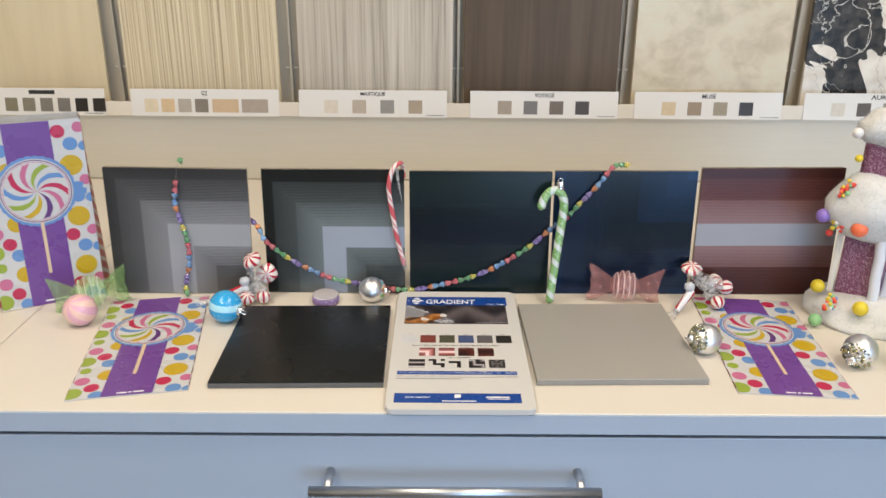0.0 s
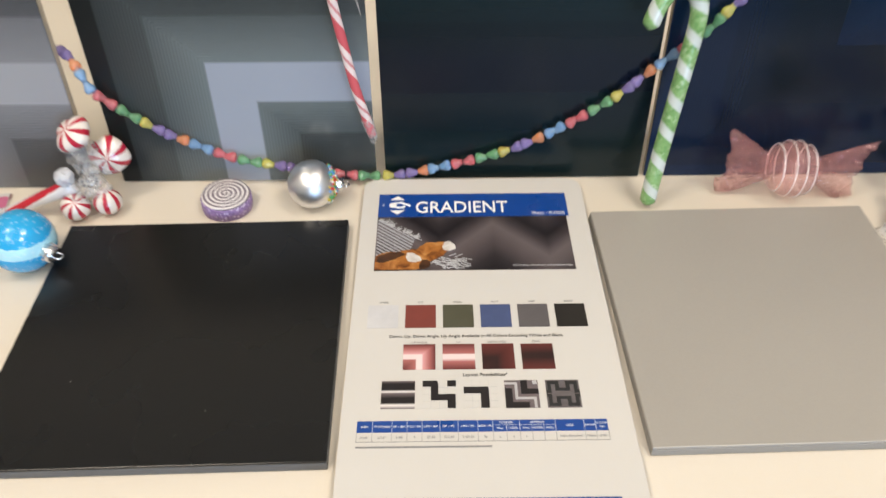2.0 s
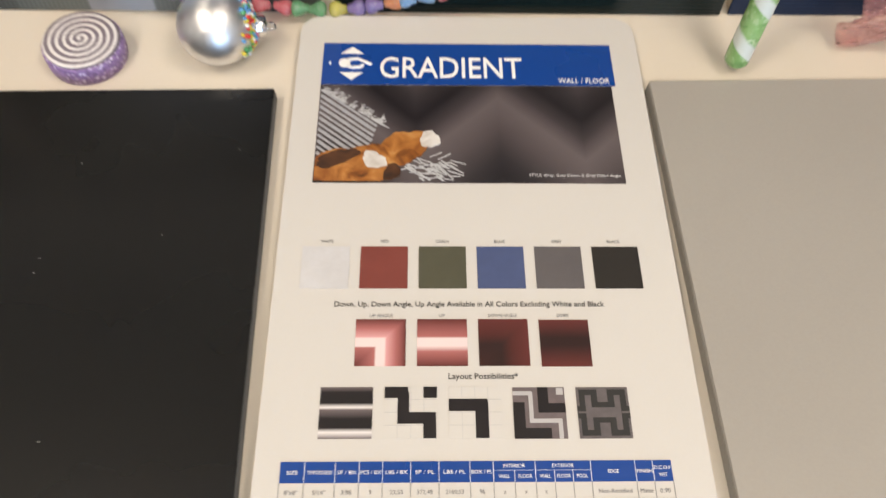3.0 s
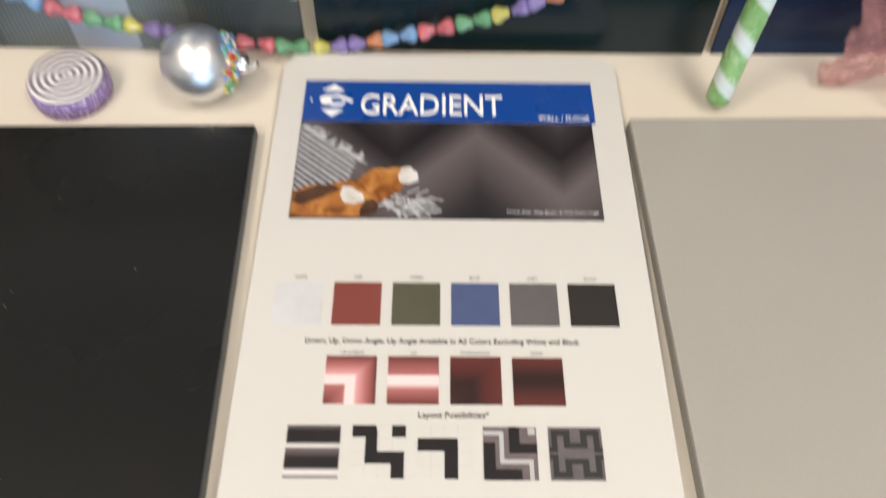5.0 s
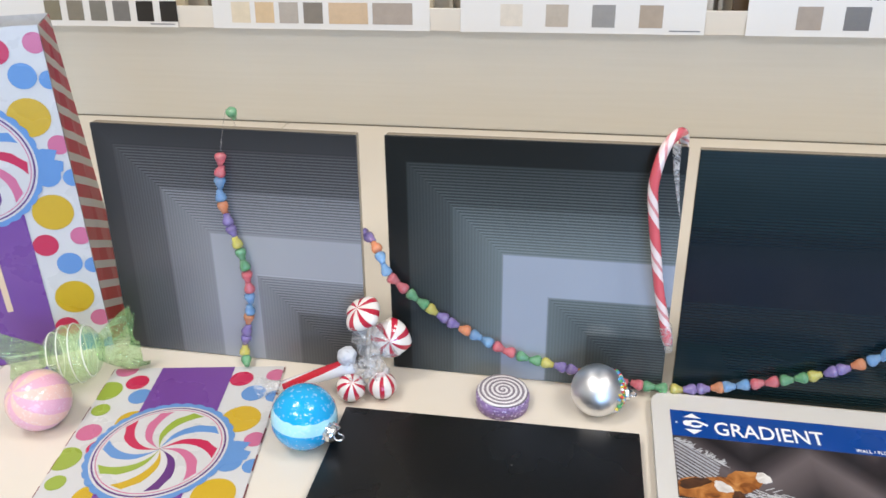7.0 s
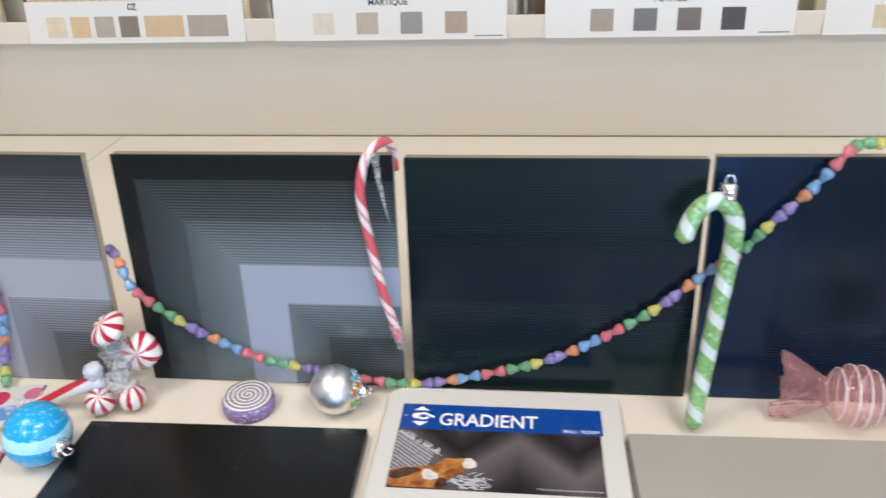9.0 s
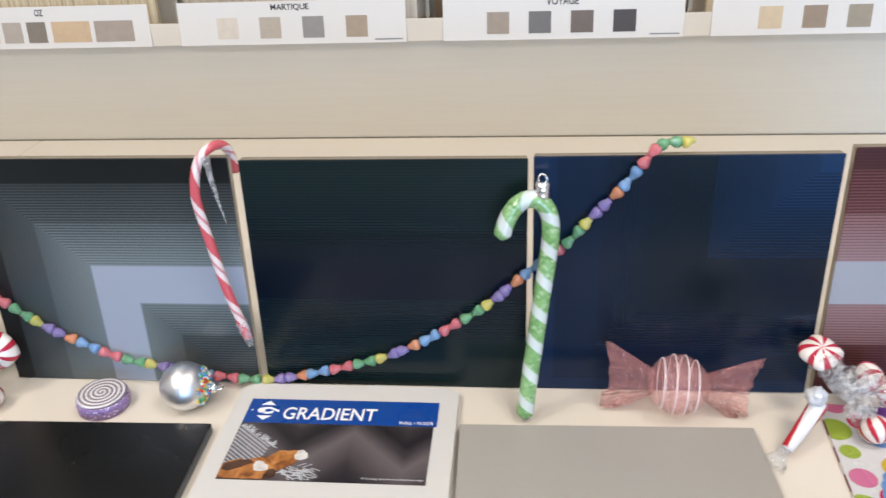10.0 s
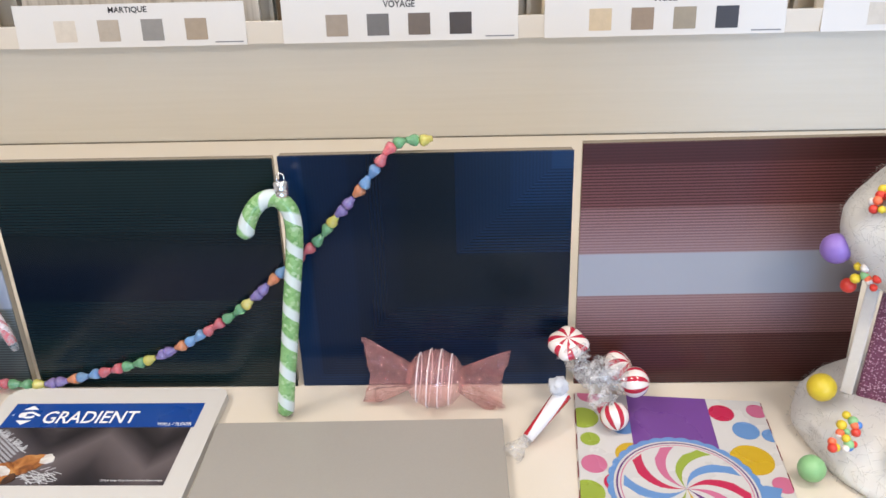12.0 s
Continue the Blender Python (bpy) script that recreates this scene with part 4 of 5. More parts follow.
    part("print_bar", b, WHITE_INK, parent, "illegible white small print", at=at @ Matrix.Translation((0, 0, 0.00042)))


def gusset_material():
    g = Graph("red_and_white_striped_paper")
    x, y, z = g.axes(g.coord())
    f = g.math("FRACT", g.math("MULTIPLY_ADD", g.math("ADD", z, g.math("MULTIPLY", y, 0.5)), 56.0, 10.0))
    col = g.mix(g.math("GREATER_THAN", f, 0.38), (0.78, 0.74, 0.70), g.ramp(z, [(0.0, (0.62, 0.06, 0.05)), (0.25, (0.60, 0.015, 0.09))]))
    return g.done(col, 0.3)


GUSSET = gusset_material()


def fold_material():
    g = Graph("dark_striped_fold")
    x, y, z = g.axes(g.coord())
    f = g.math("FRACT", g.math("MULTIPLY", y, 38.0))
    return g.done(g.mix(g.math("GREATER_THAN", f, 0.42), (0.6, 0.56, 0.52), (0.16, 0.02, 0.03)), 0.5)


SIDE_FOLD = fold_material()


def flat_bag(x, y, turn, label):
    b = thing("treat_bag", pose(x, y, TOP, 0, 0, turn), label, "paper bag", "treat bags")
    pb = bmesh.new()
    h = BAG_W / 2
    rnd_ = random.Random(int(1000 * abs(x)))
    xs, ys = 6, 12
    grid = [[pb.verts.new((-h + BAG_W * i / xs, BAG_L * j / ys, 0.0016)) for i in range(xs + 1)] for j in range(ys + 1)]
    low = [[pb.verts.new((-h + BAG_W * i / xs, BAG_L * j / ys, 0.0004)) for i in range(xs + 1)] for j in range(ys + 1)]
    for j in range(ys):
        for i in range(xs):
            pb.faces.new((grid[j][i], grid[j][i + 1], grid[j + 1][i + 1], grid[j + 1][i]))
            pb.faces.new((low[j][i], low[j + 1][i], low[j + 1][i + 1], low[j][i + 1]))
    rim = [(0, i) for i in range(xs)] + [(j, xs) for j in range(ys)] + [(ys, i) for i in range(xs, 0, -1)] + [(j, 0) for j in range(ys, 0, -1)]
    for (j, i), (j2, i2) in zip(rim, rim[1:] + rim[:1]):
        pb.faces.new((low[j][i], low[j2][i2], grid[j2][i2], grid[j][i]))
    part("paper", pb, PAPER, b)
    for sx in (-h - 0.0008, h + 0.0002):
        part("folded_side", cube(sx, sx + 0.0006, 0.001, BAG_L - 0.001, 0.0004, 0.0014), SIDE_FOLD, b, "striped side fold of the bag")
    bag_print(b, pose(0, 0, 0.0016))
    return b


flat_bag(-0.3735, 0.8275, 10.5, "flat white paper treat bag with dots and a lollipop print")
flat_bag(0.3825, 0.8340, -5.0, "flat dotted treat bag with a purple stripe on the worktop")

upright = thing("treat_bag", pose(-0.5640, 1.0672, TOP, 0, 1.0, 30), "standing paper treat bag with dots, purple stripe and lollipop", "paper bag", "treat bags")
ub = bmesh.new()
h = BAG_W / 2
foot = [(-h, 0.0), (h, 0.0), (h + 0.014, 0.060), (-h - 0.014, 0.060)]
head = [(-h, 0.0), (h, 0.0), (h + 0.002, 0.046), (-h - 0.002, 0.046)]
lo_, hi_ = [ub.verts.new((x, y, 0.0005)) for x, y in foot], [ub.verts.new((x, y, BAG_L)) for x, y in head]
for n_ in range(4):
    ub.faces.new((lo_[n_], lo_[(n_ + 1) % 4], hi_[(n_ + 1) % 4], hi_[n_]))
ub.faces.new(lo_[::-1])
part("paper", ub, PAPER, upright)
for sx in (-h, h):
    k = math.copysign(1, sx)
    gb = bmesh.new()
    rows_ = []
    for gz, back, out_ in ((0.001, 0.0595, 0.0142), (0.13, 0.0525, 0.0082), (BAG_L - 0.0005, 0.0455, 0.0022)):
        rows_.append([gb.verts.new((sx + k * (0.0005 + b_), y_, gz)) for y_, b_ in ((0.0003, 0.0), (back * 0.5, out_ * 0.62), (back, out_))])
    for r0, r1 in zip(rows_, rows_[1:]):
        for n_ in range(2):
            gb.faces.new((r0[n_], r0[n_ + 1], r1[n_ + 1], r1[n_]))
    bmesh.ops.solidify(gb, geom=gb.faces[:], thickness=0.0003)
    bmesh.ops.recalc_face_normals(gb, faces=gb.faces)
    part("folded_side", gb, GUSSET, upright, "red and white striped side fold")
part("folded_base", cube(-h, h, -0.0002, 0.0, 0.0, 0.002), GUSSET, upright)
bag_print(upright, pose(0, -0.0002, 0, 90, 0, 0))

# ---- garland of sugared beads ----
def sugar(name, rgb):
    g = Graph(name)
    n = g.noise(700, 3)
    g.relief(n, 0.25, 0.0006)
    col = g.mix(g.math("MULTIPLY", n, 0.42), rgb, (0.9, 0.88, 0.86))
    return g.done(col, 0.2, Transmission_Weight=0.6, IOR=1.25, Subsurface_Weight=0.3, Subsurface_Radius=(0.004, 0.003, 0.003), Subsurface_Scale=1.0, Coat_Weight=0.8, Coat_Roughness=0.08)


BEADS = [sugar("red_bead", (0.84, 0.10, 0.15)), sugar("green_bead", (0.09, 0.46, 0.15)), sugar("yellow_bead", (0.80, 0.72, 0.05)), sugar("violet_bead", (0.26, 0.16, 0.58)), sugar("orange_bead", (0.92, 0.30, 0.06)), sugar("blue_bead", (0.18, 0.46, 0.84))]
ORDER = [0, 0, 1, 1, 2, 3, 3, 4, 5, 5]
STRING = plain("clear_thread", (0.5, 0.48, 0.45), 0.3, Alpha=0.35)
bead_meshes = {}


def bead_mesh(ci, flip):
    if (ci, flip) not in bead_meshes:
        b = bmesh.new()
        pr = [(0.0008, -0.0044), (0.0018, -0.0040), (0.0021, -0.0022), (0.0031, -0.0002), (0.0035, 0.0015), (0.0033, 0.0031), (0.0022, 0.0041), (0.0006, 0.0044)]
        if flip:
            pr = [(r, -z) for r, z in pr[::-1]]
        lathe(b, pr, 10)
        tmp = link_mesh("bead", b, BEADS[ci])
        bead_meshes[ci, flip] = tmp.data
        bpy.data.objects.remove(tmp)
    return bead_meshes[ci, flip]


def garland(pts, start, label, skip=(), order=ORDER):
    g_ = thing("bead_garland", Matrix.Identity(4), label, "garland", "garlands")
    line = curve_through(pts, 24)
    part("thread", tube(bmesh.new(), line[::6], 0.00016, 5), STRING, g_)
    d, last, k, nxt, rn = 0.0, line[0], 0, 0.0, random.Random(3)
    for p, q in zip(line, line[1:]):
        d += (q - p).length
        while d >= nxt:
            if not any(a < nxt < b for a, b in skip):
                ci = order[(start + k) % 10]
                ob = new("bead", bead_mesh(ci, bool(k % 2)))
                ob.parent = g_
                jit = Vector((rn.uniform(-0.18, 0.18), rn.uniform(-0.18, 0.18), rn.uniform(-0.18, 0.18)))
                ob.matrix_basis = frame_to((q - p).normalized() + jit, p) @ pose(0, 0, 0, 0, 0, rn.uniform(0, 360)) @ Matrix.Diagonal((1.20, 1.20, 1.06, 1))
                k += 1
            nxt += 0.0092
    return g_


GARLAND_ONE = [(-0.385, 1.130, 0.999), (-0.385, 1.128, 1.080), (-0.3845, 1.1165, 1.0955), (-0.3870, 1.1055, 1.072), (-0.3895, 1.1045, 1.056), (-0.392, 1.1035, 1.040), (-0.3905, 1.102, 1.027), (-0.3855, 1.101, 1.007), (-0.381, 1.100, 0.988), (-0.379, 1.099, 0.966), (-0.380, 1.098, 0.950), (-0.384, 1.097, 0.932), (-0.388, 1.094, 0.9125), (-0.383, 1.084, 0.9045)]
GARLAND_TWO = [(-0.312, 1.130, 1.000), (-0.2985, 1.1260, 1.004), (-0.2875, 1.1185, 1.002), (-0.2790, 1.1085, 0.9955), (-0.2725, 1.1045, 0.983), (-0.2585, 1.1040, 0.969), (-0.2330, 1.1035, 0.950), (-0.2095, 1.1025, 0.9375), (-0.1800, 1.101, 0.9250), (-0.150, 1.100, 0.919), (-0.1045, 1.0995, 0.911), (-0.063, 1.0995, 0.9085), (-0.019, 1.1005, 0.917), (0.0240, 1.1015, 0.929), (0.0595, 1.1025, 0.946), (0.0995, 1.104, 0.972), (0.1300, 1.106, 0.999), (0.1565, 1.108, 1.021), (0.1725, 1.109, 1.040), (0.1905, 1.110, 1.060), (0.2030, 1.111, 1.0760), (0.2100, 1.112, 1.0860), (0.2165, 1.1165, 1.0898), (0.2235, 1.1215, 1.0900), (0.2375, 1.1255, 1.0890)]
garland(GARLAND_ONE, 7, "bead garland of coloured sugar drops hanging over a grey tile", skip=((-1, 0.0915), (0.0925, 0.131)), order=ORDER[::-1])
garland(GARLAND_TWO, 3, "bead garland of coloured sugar drops draped across the tiles")

# ---- candy canes ----
CANE_RED = striped("red_and_white_candy", (0.78, 0.66, 0.64), (0.60, 0.10, 0.12), 26.0, 1.0, 0.50, 0.16, third=(0.62, 0.26, 0.27), Coat_Weight=0.6)
CELLO = tinted_film("clear_cellophane", (0.62, 0.62, 0.62), 0.09, 0.45, 90, 0.6)
cane = thing("candy_cane", Matrix.Identity(4), "red and white candy cane hooked over a tile, in cellophane", "candy cane")
CP = [(-0.0765, 1.1340, 1.066), (-0.0766, 1.1310, 1.080), (-0.0785, 1.1240, 1.0890), (-0.0830, 1.1150, 1.0910), (-0.0890, 1.1080, 1.0860), (-0.0930, 1.1040, 1.0750), (-0.0950, 1.1025, 1.0590), (-0.0930, 1.1020, 1.0400), (-0.0895, 1.1010, 1.0180), (-0.0845, 1.1000, 0.9880), (-0.0788, 1.0995, 0.9640), (-0.0745, 1.0990, 0.9465)]
line = curve_through(CP, 6)
part("stick", tube(bmesh.new(), line, lambda t: 0.0034, 14), CANE_RED, cane, smooth=True)
wr = bmesh.new()
tube(wr, line[-6:] + [line[-1] + Vector((0.001, 0, -0.006))], lambda t: 0.0046 - 0.002 * t * t, 12)
part("wrapper", wr, CELLO, cane, "crinkled clear cellophane")
wr = bmesh.new()
tube(wr, [Vector((-0.0835, 1.1035, 1.088)), Vector((-0.082, 1.1030, 1.07)), Vector((-0.079, 1.1025, 1.052)), Vector((-0.0765, 1.1020, 1.040))], lambda t: 0.0026 * (1.1 - t), 7)
part("wrapper", wr, CELLO, cane, "crinkled clear cellophane")

def cane_plastic():
    """White stripes on clear green plastic with glitter inside."""
    g = Graph("green_and_white_plastic")
    u, v, w = g.axes(g.coord(uv=True))
    f = g.math("FRACT", g.math("ADD", g.math("MULTIPLY", u, 44.0), g.math("ADD", v, 100.0)))
    f = g.math("ADD", f, g.math("MULTIPLY_ADD", g.noise(170, 3), 0.10, -0.05))
    c = g.cells(420)
    fleck = g.ramp(g.axes(c[1])[0], [(0.0, (0.11, 0.30, 0.08)), (0.45, (0.24, 0.46, 0.16)), (0.80, (0.36, 0.58, 0.26)), (0.97, (0.68, 0.80, 0.58))])
    green = g.mix(g.noise(110, 3), fleck, (0.30, 0.52, 0.20))
    col = g.mix(g.ramp(f, [(0.30, 1.0), (0.38, 0.0)]), green, (0.74, 0.80, 0.77))
    return g.done(col, 0.07, Coat_Weight=0.7, Transmission_Weight=0.25, IOR=1.3)


CANE_GREEN = cane_plastic()
gc = thing("cane_ornament", Matrix.Identity(4), "glossy green and white candy cane ornament leaning on tiles", "ornament")
GP = [(0.1300, 1.068, 0.9035), (0.1330, 1.074, 0.930), (0.1370, 1.081, 0.960), (0.1410, 1.087, 0.992), (0.1448, 1.093, 1.020), (0.1462, 1.0955, 1.038), (0.1442, 1.0975, 1.0515), (0.1370, 1.0985, 1.0590), (0.1280, 1.0975, 1.0590), (0.1205, 1.0950, 1.0525), (0.1155, 1.0920, 1.0420), (0.1140, 1.0905, 1.0335)]
gl = curve_through(GP, 8)
part("stick", tube(bmesh.new(), gl, lambda t: 0.0060 * (min(1, (t / 0.012) ** 0.5 + 0.55) if t < 0.012 else (1 if t < 0.98 else max(0.25, ((1 - t) / 0.02) ** 0.5))), 20), CANE_GREEN, gc, smooth=True)
cap_at = frame_to((0.02, 0.10, 1.0), (0.1400, 1.0990, 1.0625))
part("cap", lathe(bmesh.new(), [(0.0052, -0.002), (0.0056, 0.0006), (0.0052, 0.0012), (0.0056, 0.0020), (0.0053, 0.0082), (0.0030, 0.0094)], 18), CHROME, gc, "ribbed silver cap", at=cap_at)
part("loop", tube(bmesh.new(), [(0.0028 * math.cos(a), 0, 0.0106 + 0.0034 * math.sin(a)) for a in [math.pi * 2 * i / 16 for i in range(17)]], 0.0006, 8), CHROME, gc, "wire hanging loop", at=cap_at)

# ---- ball ornaments ----
def cap_parts(parent, r, m):
    """A ribbed cap and loop at the top of a ball of radius r; m turns z to the cap's direction."""
    part("cap", lathe(bmesh.new(), [(r * 0.26, r * 0.94), (r * 0.30, r * 0.97), (r * 0.27, r * 1.02), (r * 0.29, r * 1.06), (r * 0.26, r * 1.24), (r * 0.12, r * 1.30)], 18, wobble=lambda a, k: 1 + 0.07 * math.cos(9 * a)), CHROME, parent, "ribbed silver cap", at=m)
    part("loop", tube(bmesh.new(), [(r * 0.13 * math.cos(a), 0, r * 1.38 + r * 0.13 * math.sin(a)) for a in [math.pi * 2 * i / 14 for i in range(15)]], r * 0.03, 8), CHROME, parent, "wire hanging loop", at=m)


SILVER = plain("satin_silver", (0.80, 0.80, 0.81), 0.38, 1.0, fine=900, fine_by=0.02, broad=60, broad_by=0.03)
SPRINKLES = [plain(n_, c_, 0.35) for n_, c_ in (("red_sprinkle", (0.62, 0.04, 0.04)), ("white_sprinkle", (0.8, 0.8, 0.8)), ("green_sprinkle", (0.10, 0.36, 0.14)), ("yellow_sprinkle", (0.70, 0.55, 0.06)), ("blue_sprinkle", (0.10, 0.30, 0.60)))]
GOLD_SPRINKLES = [plain("gold_bead", (0.70, 0.58, 0.30), 0.25, 0.9), plain("olive_bead", (0.28, 0.30, 0.10), 0.3, 0.5), plain("silver_bead", (0.72, 0.74, 0.74), 0.2, 0.9), plain("dark_bead", (0.06, 0.06, 0.05), 0.3)]


def silver_ball(x, y, r, cap, label, coats, spread, seed):
    o = thing("ball_ornament", pose(x, y, TOP), label, "ornament", "ball ornaments")
    m = frame_to(cap, (0, 0, r + 0.0003))
    part("ball", ball(bmesh.new(), (0, 0, 0), r, 32), SILVER, o, smooth=True, at=m)
    cap_parts(o, r, m)
    rn = random.Random(seed)
    bs = [bmesh.new() for _ in coats]
    for i in range(170):
        z = 1 - spread * (0.06 + 0.94 * rn.random())
        a = rn.uniform(0, 2 * math.pi)
        rr = math.sqrt(1 - z * z)
        bmesh.ops.create_icosphere(bs[i % len(coats)], subdivisions=1, radius=r * rn.uniform(0.05, 0.085), matrix=Matrix.Translation(Vector((rr * math.cos(a), rr * math.sin(a), z)) * (r * 1.03)))
    for b, mt in zip(bs, coats):
        tagged(part("sprinkle", b, mt, o, "coat of tiny sprinkles round the cap", smooth=True, at=m), kind="stuff")
    return o


silver_ball(-0.120, 1.0765, 0.0182, (0.97, 0.18, -0.16), "satin silver ball ornament with colourful sprinkles at its cap", SPRINKLES, 0.38, 1)
silver_ball(0.3065, 0.9345, 0.0194, (-0.95, -0.25, 0.15), "satin silver ball ornament with golden beaded cap end", GOLD_SPRINKLES, 0.50, 2)
silver_ball(0.4850, 0.9070, 0.0200, (-0.72, -0.62, -0.30), "satin silver ball ornament with golden beads beside a bag", GOLD_SPRINKLES, 0.50, 3)


def swirled(name, a, b, bands, twist, share, rough=0.2, through_=0.0):
    g = Graph(name)
    u, v, w = g.axes(g.coord(uv=True))
    f = g.math("FRACT", g.math("ADD", g.math("MULTIPLY", u, bands), g.math("MULTIPLY_ADD", v, twist, 50.0)))
    n = g.noise(140, 3)
    f = g.math("ADD", f, g.math("MULTIPLY_ADD", n, 0.10, -0.05))
    c = g.cells(800)
    spark = g.math("GREATER_THAN", g.axes(c[1])[0], 0.90)
    col = g.mix(g.math("GREATER_THAN", f, share), a, b)
    col = g.mix(g.math("MULTIPLY", spark, 0.22), col, (0.85, 0.88, 0.9))
    g.relief(c[0], 0.25, 0.0006)
    return g.done(col, rough, 0.0, Transmission_Weight=through_, IOR=1.3, Coat_Weight=0.6)


o = thing("ball_ornament", pose(-0.309, 1.0125, TOP), "clear ball ornament with glittering blue and white bands", "ornament", "ball ornaments")
m = frame_to((0.80, -0.35, -0.10), (0, 0, 0.0223))
part("ball", ball(bmesh.new(), (0, 0, 0), 0.0220, 32), swirled("blue_and_white_glitter_band", (0.42, 0.74, 0.86), (0.03, 0.36, 0.70), 0.0, 2.0, 0.26, 0.14), o, smooth=True, at=frame_to((0.12, 0.05, 1), (0, 0, 0.0223)))
cap_parts(o, 0.0220, m)
o = thing("ball_ornament", pose(-0.4975, 1.0010, TOP), "pearly pink ball ornament with swirled peach stripes", "ornament", "ball ornaments")
part("ball", ball(bmesh.new(), (0, 0, 0), 0.0212, 32), swirled("pink_and_peach_pearl", (0.80, 0.52, 0.44), (0.74, 0.40, 0.50), 6.0, 1.2, 0.5, 0.3), o, smooth=True, at=frame_to((-0.3, -0.6, 0.75), (0, 0, 0.0215)))
m = frame_to((-0.25, 0.9, 0.2), (0, 0, 0.0215))
cap_parts(o, 0.0212, m)

# ---- wrapped candy ornaments ----
def wrapped_candy(name, m, r, reach, colour, lines, label):
    o = thing(name, m, label, "ornament", "wrapped candy ornaments")
    body = coral_film(name + "_plastic", tuple(0.10 + 0.90 * c for c in colour), 0.0012, 60)
    film = coral_film(name + "_film", tuple(0.06 + 0.94 * c for c in colour), 0.004, 95)
    along = Matrix.Rotation(radians(90), 4, "Y")
    part("ball", lathe(bmesh.new(), [(0.0001, -r * 1.0), (r * 0.45, -r * 0.92), (r * 0.78, -r * 0.66), (r * 0.96, -r * 0.3), (r, 0), (r * 0.96, r * 0.3), (r * 0.78, r * 0.66), (r * 0.45, r * 0.92), (0.0001, r)], 32, along), body, o, smooth=True)
    for k in (-0.56, -0.20, 0.16, 0.52):
        rr = r * math.sqrt(max(0.05, 1 - k * k)) * 1.012
        part("white_line", tube(bmesh.new(), [(k * r, rr * math.cos(a), rr * math.sin(a)) for a in [2 * math.pi * i / 28 for i in range(29)]], 0.00042, 6, cap=False), lines, o, "raised white glitter line", smooth=True)
    for side in (-1, 1):
        b = bmesh.new()
        ns, nr = 45, 14
        up, low = [], []
        rn = random.Random(7 + side)
        jit = [rn.uniform(-0.1, 0.1) for _ in range(ns)]
        for j in range(nr):
            t = j / (nr - 1)
            ru, rl = [], []
            for i in range(ns):
                s = i / (ns - 1) * 2 - 1
                spread = r * (0.36 + 1.10 * t ** 0.8)
                x = side * (r * 0.80 + reach * t * (1 + 0.20 * abs(s) + 0.025 * math.cos(9 * s + side)))
                z = max(s * spread * (1.0 + 0.05 * jit[i] * t), -0.0222)
                wave = 0.0032 * t * math.sin(s * 9 + 2.0 * t + side) + 0.0013 * (0.3 + t) * math.sin(s * 24 + 4 * t + side) + 0.0006 * math.sin(s * 47 - 9 * t)
                th = r * (0.30 * (1 - t) ** 1.5 + 0.06)
                ru.append(b.verts.new((x, wave - th * math.sqrt(max(0.0, 1 - s * s)) - 0.0005, z)))
                rl.append(b.verts.new((x, wave + th * math.sqrt(max(0.0, 1 - s * s)) + 0.0005, z)))
            up.append(ru), low.append(rl)
        for j in range(nr - 1):
            for i in range(ns - 1):
                b.faces.new((up[j][i], up[j][i + 1], up[j + 1][i + 1], up[j + 1][i]))
                b.faces.new((low[j][i], low[j + 1][i], low[j + 1][i + 1], low[j][i + 1]))
            b.faces.new((up[j][0], up[j + 1][0], low[j + 1][0], low[j][0]))
            b.faces.new((up[j][-1], low[j][-1], low[j + 1][-1], up[j + 1][-1]))
        for i in range(ns - 1):
            b.faces.new((up[-1][i], up[-1][i + 1], low[-1][i + 1], low[-1][i]))
        bmesh.ops.recalc_face_normals(b, faces=b.faces)
        part("wrapper_end", b, film, o, "crinkled fan-shaped wrapper end", smooth=True)
    return o


LINE_WHITE = plain("white_glitter_line", (0.82, 0.80, 0.80), 0.4)
wrapped_candy("pink_candy", pose(0.2375, 1.0825, TOP + 0.0245, 0, 3, -4), 0.0212, 0.030, (1.0, 0.38, 0.33), LINE_WHITE, "clear pink plastic wrapped candy ornament with white lines")
wrapped_candy("green_candy", pose(-0.5050, 1.0520, TOP + 0.0240, 0, -4, 24), 0.0225, 0.027, (0.42, 0.86, 0.18), LINE_WHITE, "clear green plastic wrapped candy ornament with white lines")
wrapped_candy("green_candy", pose(0.545, 0.912, TOP + 0.0240, 0, 4, 62), 0.0215, 0.022, (0.46, 0.80, 0.30), LINE_WHITE, "clear green plastic wrapped candy ornament beside silver ball")

# ---- spiral sweet ----
def spiral_material():
    g = Graph("white_and_grey_spiral")
    x, y, z = g.axes(g.coord())
    r = g.math("SQRT", g.math("ADD", g.math("MULTIPLY", x, x), g.math("MULTIPLY", y, y)))
    a = g.math("DIVIDE", g.math("ARCTAN2", y, x), 2 * math.pi)
    f = g.math("FRACT", g.math("ADD", g.math("MULTIPLY", r, 265.0), g.math("ADD", a, 10.0)))
    f = g.math("ADD", f, g.math("MULTIPLY_ADD", g.noise(400, 2), 0.2, -0.1))
    col = g.mix(g.math("GREATER_THAN", f, 0.52), (0.20, 0.17, 0.20), (0.70, 0.67, 0.67))
    g.relief(f, 0.3, 0.0008)
    return g.done(col, 0.45)


